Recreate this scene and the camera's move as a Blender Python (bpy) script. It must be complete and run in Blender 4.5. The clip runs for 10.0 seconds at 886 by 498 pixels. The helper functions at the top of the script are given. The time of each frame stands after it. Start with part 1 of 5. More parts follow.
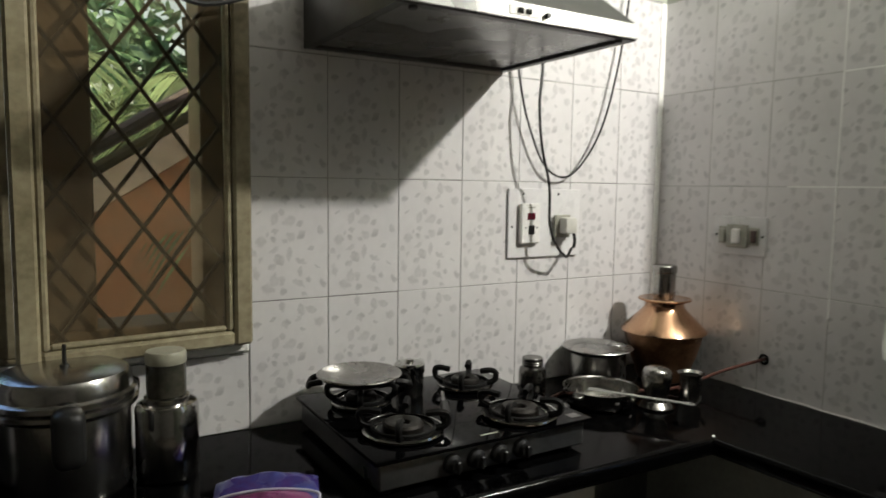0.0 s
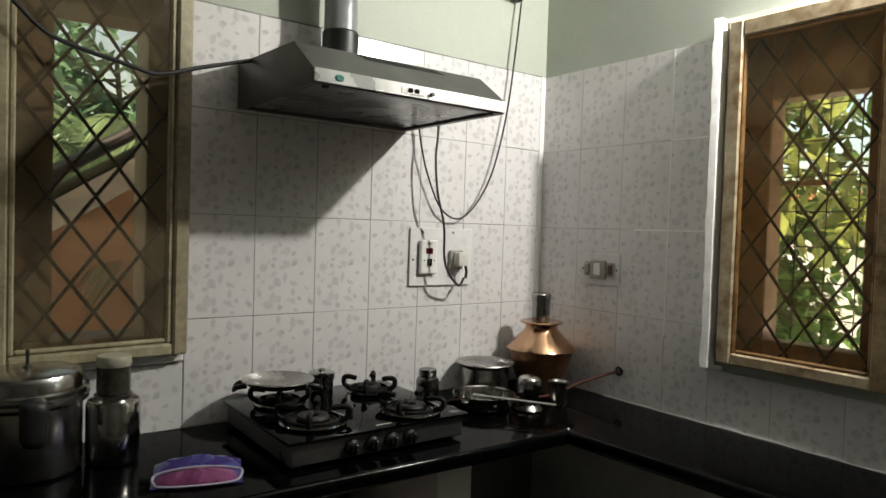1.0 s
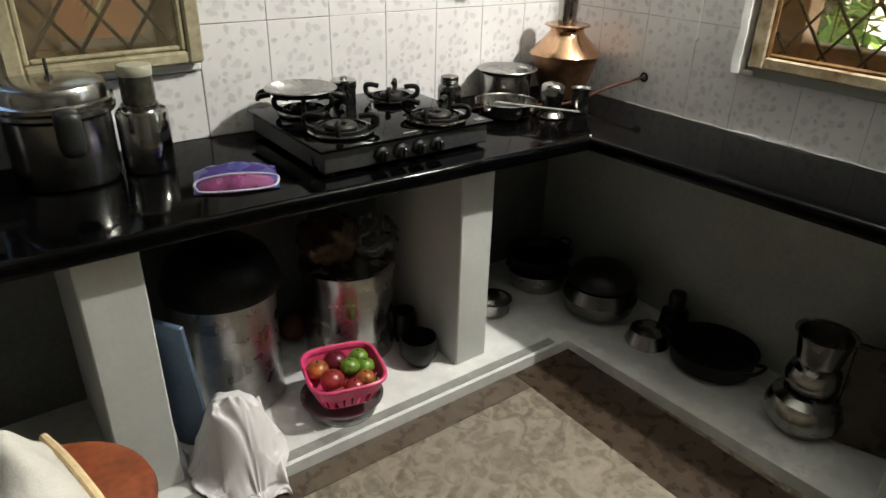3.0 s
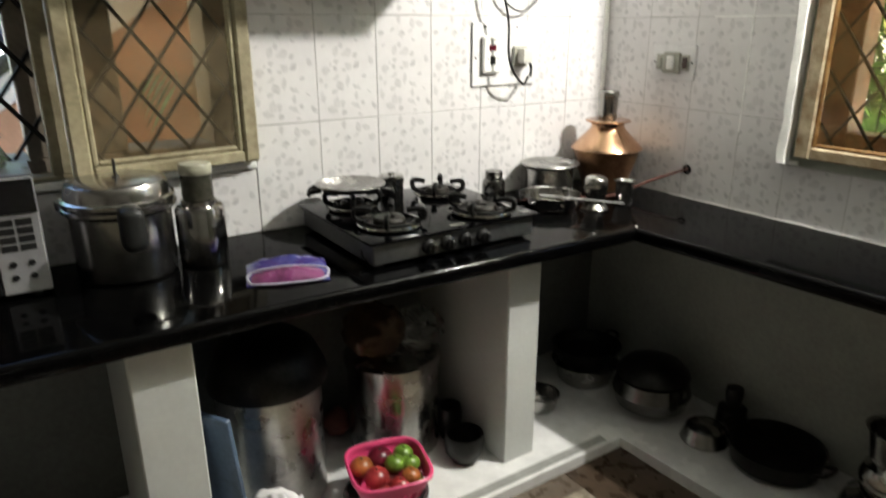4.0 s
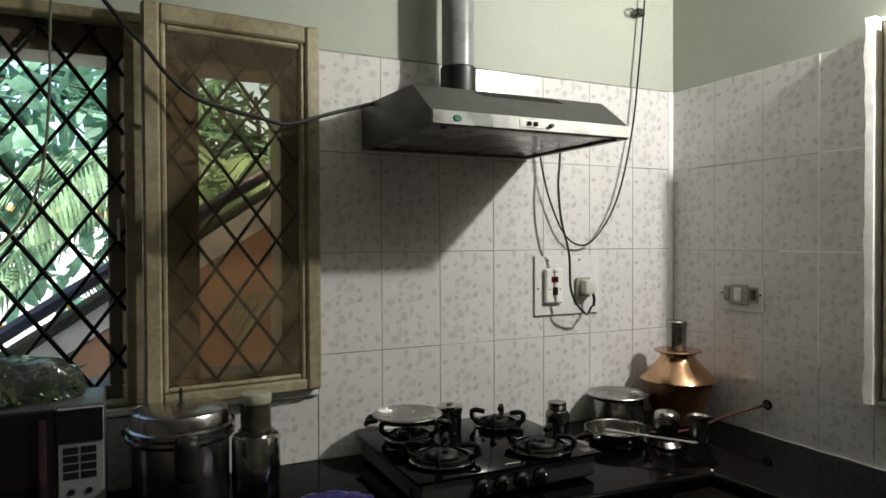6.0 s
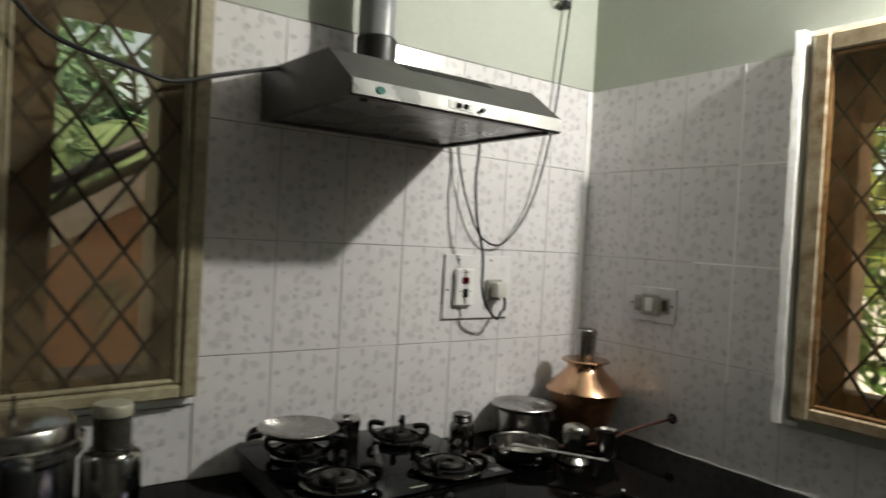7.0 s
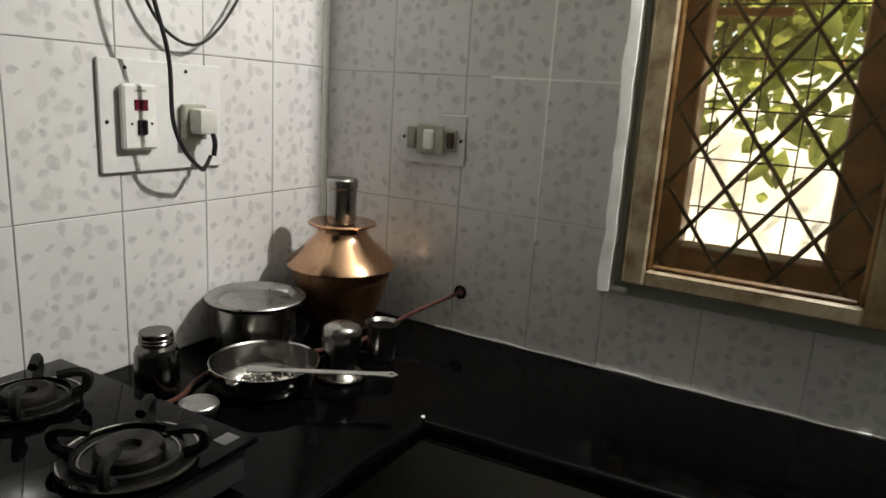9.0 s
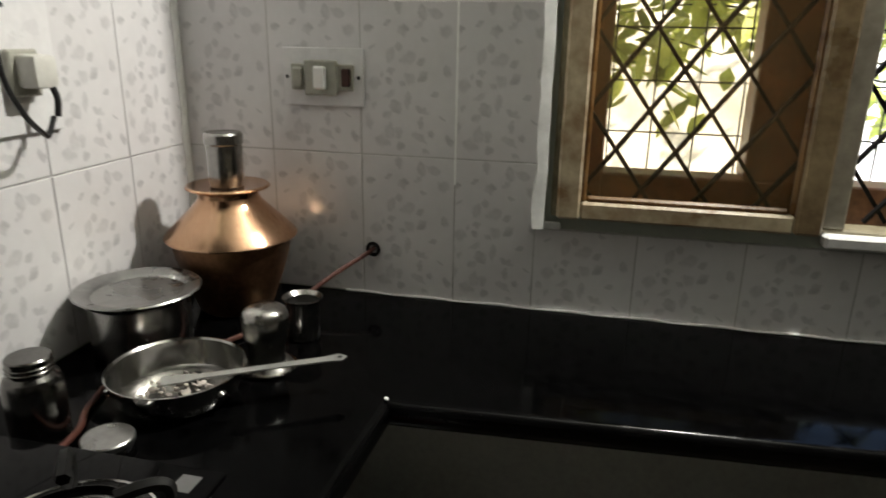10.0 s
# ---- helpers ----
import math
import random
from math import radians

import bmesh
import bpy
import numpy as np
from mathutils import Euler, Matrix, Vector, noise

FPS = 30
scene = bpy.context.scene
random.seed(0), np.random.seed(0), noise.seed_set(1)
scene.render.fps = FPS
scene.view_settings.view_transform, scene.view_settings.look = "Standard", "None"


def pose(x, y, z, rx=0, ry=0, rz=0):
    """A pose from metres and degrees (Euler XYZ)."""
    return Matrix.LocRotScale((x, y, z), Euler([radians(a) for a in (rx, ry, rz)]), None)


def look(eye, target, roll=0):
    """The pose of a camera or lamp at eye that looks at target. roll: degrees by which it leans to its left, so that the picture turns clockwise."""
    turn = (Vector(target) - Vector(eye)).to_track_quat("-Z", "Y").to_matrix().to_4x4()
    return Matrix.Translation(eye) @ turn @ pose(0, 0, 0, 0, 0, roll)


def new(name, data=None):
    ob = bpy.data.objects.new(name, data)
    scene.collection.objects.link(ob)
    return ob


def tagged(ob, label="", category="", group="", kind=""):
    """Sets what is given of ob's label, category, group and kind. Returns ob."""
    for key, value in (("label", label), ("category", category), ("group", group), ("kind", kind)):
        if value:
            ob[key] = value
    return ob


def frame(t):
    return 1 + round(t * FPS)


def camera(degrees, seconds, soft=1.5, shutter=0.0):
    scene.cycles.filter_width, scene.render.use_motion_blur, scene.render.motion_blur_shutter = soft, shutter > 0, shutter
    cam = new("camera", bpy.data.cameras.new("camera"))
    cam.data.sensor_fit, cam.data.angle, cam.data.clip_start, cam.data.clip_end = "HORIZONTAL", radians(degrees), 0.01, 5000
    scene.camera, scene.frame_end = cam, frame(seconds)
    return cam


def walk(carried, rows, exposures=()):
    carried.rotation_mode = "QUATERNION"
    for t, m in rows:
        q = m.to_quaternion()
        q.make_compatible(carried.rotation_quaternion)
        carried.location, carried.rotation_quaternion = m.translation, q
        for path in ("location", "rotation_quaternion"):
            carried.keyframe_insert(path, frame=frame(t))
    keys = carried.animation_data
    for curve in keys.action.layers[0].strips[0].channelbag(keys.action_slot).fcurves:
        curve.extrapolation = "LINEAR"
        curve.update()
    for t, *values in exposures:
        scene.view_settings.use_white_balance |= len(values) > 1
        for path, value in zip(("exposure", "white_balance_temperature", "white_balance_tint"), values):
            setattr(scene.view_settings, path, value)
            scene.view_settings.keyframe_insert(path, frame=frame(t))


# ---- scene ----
cam = camera(66.9, 10.0, shutter=0.35)
PATH = [
    (0, (-1.816, -1.612, 1.442), (-0.8, 0.101, 1.258), 0.8),
    (0.5, (-1.874, -1.81, 1.452), (-0.759, -0.152, 1.359), 1.4),
    (1, (-1.95, -1.963, 1.441), (-0.758, -0.358, 1.379), 1.8),
    (1.5, (-1.99, -1.98, 1.435), (-0.84, -0.365, 1.175), 1.7),
    (2, (-1.996, -1.955, 1.449), (-0.833, -0.408, 0.945), 2.3),
    (2.5, (-1.964, -1.995, 1.438), (-0.875, -0.5, 0.677), 2.1),
    (2.7, (-1.976, -1.952, 1.442), (-0.899, -0.522, 0.551), 1.6),
    (3.8, (-1.997, -1.898, 1.416), (-0.928, -0.385, 0.664), 0.6),
    (4, (-2.007, -1.904, 1.429), (-0.965, -0.318, 0.798), -0.1),
    (4.5, (-1.983, -1.905, 1.428), (-1.025, -0.207, 0.983), -0.7),
    (5, (-1.995, -1.92, 1.463), (-1.065, -0.164, 1.24), -0.4),
    (5.5, (-1.977, -1.93, 1.491), (-1.063, -0.152, 1.451), 0.1),
    (5.7, (-1.95, -1.956, 1.501), (-1.084, -0.154, 1.468), -0.3),
    (6.8, (-1.911, -1.809, 1.499), (-0.89, -0.089, 1.486), 1.9),
    (7, (-1.89, -1.731, 1.497), (-0.724, -0.106, 1.459), 3.1),
    (7.5, (-1.822, -1.545, 1.496), (-0.363, -0.177, 1.512), 1.6),
    (8, (-1.658, -1.386, 1.459), (0.029, -0.355, 1.157), 0.9),
    (8.5, (-1.472, -1.261, 1.441), (0.251, -0.298, 1.118), 2.5),
    (9, (-1.396, -1.139, 1.414), (0.309, -0.196, 0.963), 3.6),
    (9.5, (-1.364, -0.943, 1.413), (0.441, -0.255, 0.895), 1.0),
    (10, (-1.328, -0.876, 1.39), (0.533, -0.46, 0.787), 1.0),
]
walk(cam, [(t, look(eye, target, roll)) for t, eye, target, roll in PATH], [(0.0, 1.6), (1.0, 1.5), (1.5, 1.6), (2.0, 1.9), (2.5, 2.25), (4.0, 2.6), (4.5, 2.4), (5.0, 1.9), (5.5, 1.55), (7.0, 1.3), (7.5, 1.32), (8.0, 1.48), (8.5, 1.52), (9.0, 1.54), (10.0, 1.72)])

# ---------------------------------------------------------------- light
world = bpy.data.worlds.new("world")
scene.world = world
world.use_nodes = True
wn, wl = world.node_tree.nodes, world.node_tree.links
sky = wn.new("ShaderNodeTexSky")
sky.sky_type = "NISHITA"
sky.sun_disc = False
sky.sun_elevation = radians(48)
sky.sun_rotation = radians(216)
wn["Background"].inputs["Strength"].default_value = 0.15
wl.new(sky.outputs[0], wn["Background"].inputs["Color"])

sun = new("sun", bpy.data.lights.new("sun", "SUN"))
sun.data.energy, sun.data.angle, sun.data.color = 5.0, radians(0.6), (1.0, 0.95, 0.86)
sun.matrix_world = look((-4.2, -5.8, 8.0), (0, 0, 0))

BULB = (-0.050, -1.331, 2.390)
bulb_light = new("bulb_light", bpy.data.lights.new("bulb_light", "POINT"))
bulb_light.data.energy, bulb_light.data.shadow_soft_size = 33.0, 0.028
bulb_light.data.color = (1.0, 0.975, 0.905)
bulb_light.location = BULB

# ---------------------------------------------------------------- materials


def mat(name, col, rough=0.5, metal=0.0, vary=0.12, scale=6.0, grain=70.0, bump=0.08, coat=0.0, rvar=0.1, dark=None, distort=0.0):
    """A surface with stains at a large scale, grain at a fine one, and relief."""
    m = bpy.data.materials.new(name)
    m.use_nodes = True
    n, l = m.node_tree.nodes, m.node_tree.links
    b = n["Principled BSDF"]
    tc = n.new("ShaderNodeTexCoord")
    big = n.new("ShaderNodeTexNoise")
    big.inputs["Scale"].default_value, big.inputs["Detail"].default_value = scale, 5
    fine = n.new("ShaderNodeTexNoise")
    fine.inputs["Scale"].default_value, fine.inputs["Detail"].default_value = grain, 4
    big.inputs["Distortion"].default_value = distort
    l.new(tc.outputs["Object"], big.inputs["Vector"])
    l.new(tc.outputs["Object"], fine.inputs["Vector"])
    mixf = n.new("ShaderNodeMath")
    mixf.operation = "MULTIPLY_ADD"
    mixf.inputs[1].default_value = 0.35
    l.new(fine.outputs["Fac"], mixf.inputs[0])
    half = n.new("ShaderNodeMath")
    half.operation = "MULTIPLY"
    half.inputs[1].default_value = 0.65
    l.new(big.outputs["Fac"], half.inputs[0])
    l.new(half.outputs[0], mixf.inputs[2])
    ramp = n.new("ShaderNodeValToRGB")
    lo = dark or [c * (1 - 2.2 * vary) for c in col]
    ramp.color_ramp.elements[0].position, ramp.color_ramp.elements[0].color = 0.30, (*lo, 1)
    ramp.color_ramp.elements[1].position, ramp.color_ramp.elements[1].color = 0.68, (*[min(1, c * (1 + vary)) for c in col], 1)
    l.new(mixf.outputs[0], ramp.inputs["Fac"])
    l.new(ramp.outputs["Color"], b.inputs["Base Color"])
    b.inputs["Metallic"].default_value = metal
    rr = n.new("ShaderNodeMapRange")
    rr.inputs["To Min"].default_value, rr.inputs["To Max"].default_value = max(0.02, rough - rvar), min(1, rough + rvar)
    rr.inputs["From Min"].default_value, rr.inputs["From Max"].default_value = 0.3, 0.7
    l.new(big.outputs["Fac"], rr.inputs["Value"])
    l.new(rr.outputs[0], b.inputs["Roughness"])
    b.inputs["Coat Weight"].default_value = coat
    if bump:
        bp = n.new("ShaderNodeBump")
        bp.inputs["Strength"].default_value, bp.inputs["Distance"].default_value = bump, 0.004
        l.new(mixf.outputs[0], bp.inputs["Height"])
        l.new(bp.outputs["Normal"], b.inputs["Normal"])
    return m


def tile_mat(name, base, fleck):
    """Glazed ceramic, each tile printed with the same scatter of soft grey leaves."""
    m = mat(name, base, 0.16, vary=0.035, scale=5, grain=40, bump=0.02, rvar=0.05)
    n, l = m.node_tree.nodes, m.node_tree.links
    b = n["Principled BSDF"]
    tc = n.new("ShaderNodeTexCoord")
    wob = n.new("ShaderNodeTexNoise")
    wob.inputs["Scale"].default_value, wob.inputs["Detail"].default_value = 70, 3
    l.new(tc.outputs["Object"], wob.inputs["Vector"])
    wv = n.new("ShaderNodeVectorMath")
    wv.operation = "MULTIPLY_ADD"
    wv.inputs[1].default_value = (0.018, 0.018, 0.0)
    l.new(wob.outputs["Color"], wv.inputs[0])
    l.new(tc.outputs["Object"], wv.inputs[2])
    rg = random.Random(19)
    spots = []
    while len(spots) < 44:
        p = (rg.uniform(-0.092, 0.092), rg.uniform(-0.142, 0.142))
        if all((p[0] - q[0]) ** 2 + (p[1] - q[1]) ** 2 > 0.0185 ** 2 for q in spots):
            spots.append(p)

    def scatter(points, small, large):
        low = None
        for x, y in points:
            mp = n.new("ShaderNodeMapping")
            mp.vector_type = "TEXTURE"
            size = rg.uniform(small, large)
            mp.inputs["Location"].default_value = (x + 0.009, y + 0.009, 0)
            mp.inputs["Rotation"].default_value = (0, 0, rg.uniform(0, 6.28))
            mp.inputs["Scale"].default_value = (size, size * rg.uniform(0.8, 1.9), 1)
            l.new(wv.outputs[0], mp.inputs["Vector"])
            ab = n.new("ShaderNodeVectorMath")
            ab.operation = "ABSOLUTE"
            l.new(mp.outputs[0], ab.inputs[0])
            ad = n.new("ShaderNodeVectorMath")
            ad.operation = "ADD"
            ad.inputs[1].default_value = (0, 0.75, 0)
            l.new(ab.outputs[0], ad.inputs[0])
            ln = n.new("ShaderNodeVectorMath")
            ln.operation = "LENGTH"
            l.new(ad.outputs[0], ln.inputs[0])
            if low is None:
                low = ln.outputs["Value"]
                continue
            mn = n.new("ShaderNodeMath")
            mn.operation = "MINIMUM"
            l.new(low, mn.inputs[0])
            l.new(ln.outputs["Value"], mn.inputs[1])
            low = mn.outputs[0]
        mr = n.new("ShaderNodeMapRange")
        mr.inputs["From Min"].default_value, mr.inputs["From Max"].default_value = 1.34, 1.06
        l.new(low, mr.inputs["Value"])
        return mr.outputs[0]

    cloud = n.new("ShaderNodeTexNoise")
    cloud.inputs["Scale"].default_value, cloud.inputs["Detail"].default_value = 48, 4
    l.new(tc.outputs["Object"], cloud.inputs["Vector"])
    for points, small, large, depth in ((spots[:27], 0.008, 0.020, 0.42), (spots[27:41], 0.009, 0.018, 0.60)):
        shape = scatter(points, small, large)
        cm = n.new("ShaderNodeMapRange")
        cm.inputs["From Min"].default_value, cm.inputs["From Max"].default_value = 0.33, 0.62
        cm.inputs["To Min"].default_value, cm.inputs["To Max"].default_value = depth * 0.45, depth
        l.new(cloud.outputs["Fac"], cm.inputs["Value"])
        soft = n.new("ShaderNodeMath")
        soft.operation = "MULTIPLY"
        l.new(shape, soft.inputs[0])
        l.new(cm.outputs[0], soft.inputs[1])
        mix = n.new("ShaderNodeMix")
        mix.data_type = "RGBA"
        mix.inputs["B"].default_value = (*fleck, 1)
        l.new(soft.outputs[0], mix.inputs["Factor"])
        l.new(b.inputs["Base Color"].links[0].from_socket, mix.inputs["A"])
        l.new(mix.outputs["Result"], b.inputs["Base Color"])
    return m


def glass_mat(name, tint, dirt_col, dirt):
    """A thin old pane: tinted, with streaks of dirt and a clear reflection."""
    m = bpy.data.materials.new(name)
    m.use_nodes = True
    n, l = m.node_tree.nodes, m.node_tree.links
    n.remove(n["Principled BSDF"])
    out = n["Material Output"]
    tr = n.new("ShaderNodeBsdfTransparent")
    tr.inputs["Color"].default_value = (*tint, 1)
    gl = n.new("ShaderNodeBsdfGlossy")
    gl.inputs["Roughness"].default_value = 0.03
    df = n.new("ShaderNodeBsdfDiffuse")
    df.inputs["Color"].default_value = (*dirt_col, 1)
    tc = n.new("ShaderNodeTexCoord")
    no = n.new("ShaderNodeTexNoise")
    no.inputs["Scale"].default_value, no.inputs["Detail"].default_value, no.inputs["Distortion"].default_value = 7, 5, 1.5
    l.new(tc.outputs["Object"], no.inputs["Vector"])
    mr = n.new("ShaderNodeMapRange")
    mr.inputs["From Min"].default_value, mr.inputs["From Max"].default_value = 0.40, 0.75
    mr.inputs["To Min"].default_value, mr.inputs["To Max"].default_value = dirt * 0.35, dirt
    l.new(no.outputs["Fac"], mr.inputs["Value"])
    a = n.new("ShaderNodeMixShader")
    l.new(mr.outputs[0], a.inputs[0])
    l.new(tr.outputs[0], a.inputs[1])
    l.new(df.outputs[0], a.inputs[2])
    fr = n.new("ShaderNodeFresnel")
    fr.inputs["IOR"].default_value = 1.5
    c = n.new("ShaderNodeMixShader")
    l.new(fr.outputs[0], c.inputs[0])
    l.new(a.outputs[0], c.inputs[1])
    l.new(gl.outputs[0], c.inputs[2])
    l.new(c.outputs[0], out.inputs["Surface"])
    return m


def leaf_mat(name, col, dark):
    m = mat(name, col, 0.5, vary=0.2, scale=3, grain=30, bump=0, dark=dark)
    n, l = m.node_tree.nodes, m.node_tree.links
    b = n["Principled BSDF"]
    geo = n.new("ShaderNodeNewGeometry")
    hs = n.new("ShaderNodeHueSaturation")
    mr = n.new("ShaderNodeMapRange")
    mr.inputs["To Min"].default_value, mr.inputs["To Max"].default_value = 0.5, 1.7
    l.new(geo.outputs["Random Per Island"], mr.inputs["Value"])
    l.new(mr.outputs[0], hs.inputs["Value"])
    l.new(b.inputs["Base Color"].links[0].from_socket, hs.inputs["Color"])
    l.new(hs.outputs[0], b.inputs["Base Color"])
    tl = n.new("ShaderNodeBsdfTranslucent")
    l.new(hs.outputs[0], tl.inputs["Color"])
    mx = n.new("ShaderNodeMixShader")
    mx.inputs[0].default_value = 0.45
    l.new(b.outputs[0], mx.inputs[1])
    l.new(tl.outputs[0], mx.inputs[2])
    l.new(mx.outputs[0], n["Material Output"].inputs["Surface"])
    return m


M_TILE = tile_mat("glazed_wall_tile", (0.70, 0.685, 0.685), (0.34, 0.335, 0.345))
M_GROUT_DARK = mat("dark_grout", (0.30, 0.292, 0.275), 0.9, vary=0.4, scale=7)
M_GROUT_GREY = mat("grey_grout", (0.50, 0.49, 0.475), 0.9, vary=0.2, scale=7)
M_GROUT_LIGHT = mat("light_grout", (0.90, 0.90, 0.88), 0.9, vary=0.05)
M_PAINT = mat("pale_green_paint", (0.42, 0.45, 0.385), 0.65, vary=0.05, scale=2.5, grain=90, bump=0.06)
M_PAINT_FAR = mat("brown_grey_bounce_paint", (0.34, 0.325, 0.29), 0.7, vary=0.08, scale=2)
M_CEIL = mat("ceiling_paint", (0.52, 0.52, 0.50), 0.8, vary=0.05)
M_WHITE = mat("white_plaster", (0.82, 0.82, 0.79), 0.7, vary=0.10, scale=9, bump=0.15)
M_PARTITION = mat("partition_plaster", (0.57, 0.585, 0.56), 0.7, vary=0.05, scale=4, bump=0.05)
# recess plaster: its shade is put into the colour, deepest at the back
M_ALCOVE_PALE = mat("shade_toned_side_plaster", (0.36, 0.37, 0.34), 0.8, vary=0.14, scale=3, bump=0.15)
M_ALCOVE = mat("shade_toned_alcove_plaster", (0.15, 0.155, 0.145), 0.8, vary=0.18, scale=3, bump=0.15)
M_MARBLE = mat("white_marble_slab", (0.78, 0.78, 0.765), 0.25, vary=0.09, scale=5, grain=20, bump=0.02)
M_GRANITE = mat("black_granite", (0.0016, 0.0016, 0.0017), 0.09, vary=0.5, scale=40, grain=300, bump=0.01, rvar=0.03)
M_GRANITE.node_tree.nodes["Principled BSDF"].inputs["IOR"].default_value = 1.135
M_STRIP = mat("grey_stone_strip", (0.30, 0.30, 0.28), 0.35, vary=0.15, scale=10, bump=0.03)
M_NOSE = mat("ground_granite_edge", (0.0025, 0.0025, 0.0026), 0.15, vary=0.4, scale=30, grain=240, bump=0.05)
M_NOSE.node_tree.nodes["Principled BSDF"].inputs["IOR"].default_value = 1.22
M_FLOOR = mat("beige_stone_floor", (0.28, 0.245, 0.19), 0.28, vary=0.20, scale=15, grain=60, bump=0.03, dark=(0.095, 0.075, 0.055), distort=1.6)
# brown stone, darkened further for the worktop's shadow along the east plinth
M_BORDER = mat("shaded_brown_stone_border", (0.055, 0.037, 0.024), 0.3, vary=0.25, scale=20, grain=90, bump=0.03)
M_BORDER2 = mat("grey_brown_border", (0.11, 0.085, 0.063), 0.3, vary=0.2, scale=20, grain=90, bump=0.03)
M_FRAME = mat("cream_enamel_frame", (0.345, 0.305, 0.20), 0.40, vary=0.16, scale=7, grain=60, bump=0.12, dark=(0.15, 0.122, 0.068), distort=0.5)
M_FRAME_STAINED = mat("stained_cream_frame", (0.60, 0.52, 0.36), 0.34, vary=0.15, scale=10, grain=45, bump=0.12, dark=(0.20, 0.10, 0.035), distort=0.8)
M_AMBER = mat("amber_brown_timber", (0.27, 0.15, 0.055), 0.30, vary=0.25, scale=9, grain=60, bump=0.10, dark=(0.10, 0.045, 0.015))
M_STILE = mat("stained_brown_timber", (0.34, 0.255, 0.145), 0.34, vary=0.25, scale=9, grain=60, bump=0.10, dark=(0.13, 0.075, 0.032))
M_MULLION = mat("grey_cream_timber", (0.36, 0.325, 0.255), 0.4, vary=0.2, scale=9, grain=60, bump=0.10)
M_WOOD = mat("brown_window_wood", (0.33, 0.155, 0.078), 0.45, vary=0.3, scale=14, grain=90, bump=0.15)
M_REVEAL = mat("tan_painted_timber", (0.21, 0.175, 0.135), 0.5, vary=0.2, scale=10, grain=80, bump=0.12)
M_GRILLE = mat("dark_iron_grille", (0.012, 0.010, 0.009), 0.6, metal=0.0, vary=0.3, bump=0.1)
M_GRILLE_BROWN = mat("brown_painted_grille", (0.016, 0.011, 0.007), 0.65, vary=0.3, bump=0.1)
for m in (M_GRILLE, M_GRILLE_BROWN):
    m.node_tree.nodes["Principled BSDF"].inputs["Specular IOR Level"].default_value = 0.15
M_GLASS_A = glass_mat("smoky_pane", (0.80, 0.70, 0.55), (0.36, 0.30, 0.20), 0.24)
M_GLASS_B = glass_mat("amber_pane", (0.97, 0.91, 0.78), (0.36, 0.23, 0.10), 0.36)
M_STEEL = mat("stainless_steel", (0.56, 0.55, 0.53), 0.13, metal=1.0, vary=0.10, scale=12, grain=200, bump=0.02, rvar=0.05)
M_STEEL_DULL = mat("scuffed_steel", (0.40, 0.39, 0.37), 0.24, metal=1.0, vary=0.18, scale=16, grain=120, bump=0.04, rvar=0.07)
M_STEEL_DARK = mat("tarnished_steel", (0.20, 0.195, 0.185), 0.22, metal=1.0, vary=0.2, scale=16, grain=120, bump=0.04, rvar=0.07)
M_ALU = mat("aluminium", (0.42, 0.42, 0.405), 0.32, metal=1.0, vary=0.15, scale=14, bump=0.05)
M_SPATULA = mat("pale_aluminium", (0.34, 0.34, 0.325), 0.42, metal=0.45, vary=0.10, scale=20)
M_HOOD = mat("hood_painted_steel", (0.085, 0.083, 0.08), 0.42, metal=0.5, vary=0.12, scale=8, grain=120, bump=0.02)
M_HOOD_UNDER = mat("hood_underside", (0.17, 0.167, 0.16), 0.28, metal=0.8, vary=0.10, scale=8, bump=0.02)
M_HOOD_BAND = mat("hood_bright_band", (0.46, 0.46, 0.45), 0.32, metal=0.7, vary=0.05, scale=8, bump=0.02)
M_COOKER = mat("brushed_cooker_metal", (0.55, 0.54, 0.52), 0.22, metal=1.0, vary=0.12, scale=14, grain=160, bump=0.03, rvar=0.06)
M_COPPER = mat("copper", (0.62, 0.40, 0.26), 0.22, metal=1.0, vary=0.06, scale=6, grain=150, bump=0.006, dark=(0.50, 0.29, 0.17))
# belly copper: tarnish, plus shade under the shoulder put into the colour
M_COPPER_DARK = mat("tarnished_shaded_copper", (0.27, 0.145, 0.075), 0.40, metal=0.9, vary=0.25, scale=9, grain=90, bump=0.03, dark=(0.10, 0.05, 0.025))
M_BLACK = mat("black_plastic", (0.008, 0.008, 0.008), 0.48, vary=0.2)
M_IRON = mat("cast_iron", (0.007, 0.0067, 0.0064), 0.58, metal=0.1, vary=0.3, grain=120, bump=0.25)
M_IRON.node_tree.nodes["Principled BSDF"].inputs["IOR"].default_value = 1.3
M_SOOT = mat("sooty_pot_metal", (0.020, 0.019, 0.018), 0.42, metal=0.6, vary=0.4, bump=0.2)
M_BURNER = mat("brass_burner", (0.024, 0.021, 0.018), 0.5, metal=0.6, vary=0.35, grain=120, bump=0.2)
M_HOBGLASS = mat("black_hob_glass", (0.0018, 0.0018, 0.002), 0.05, vary=0.2, bump=0, rvar=0.02)
M_HOBGLASS.node_tree.nodes["Principled BSDF"].inputs["IOR"].default_value = 1.14
M_DISH = mat("burnt_enamel", (0.013, 0.012, 0.011), 0.32, metal=0.5, vary=0.4, grain=90, bump=0.1)
M_HOBSIDE = mat("hob_steel_side", (0.22, 0.22, 0.22), 0.35, metal=0.9, vary=0.15)
M_CABLE = mat("black_cable", (0.012, 0.012, 0.012), 0.45, vary=0.2)
M_CABLE_GREY = mat("dusty_cable", (0.16, 0.17, 0.12), 0.6, vary=0.2)
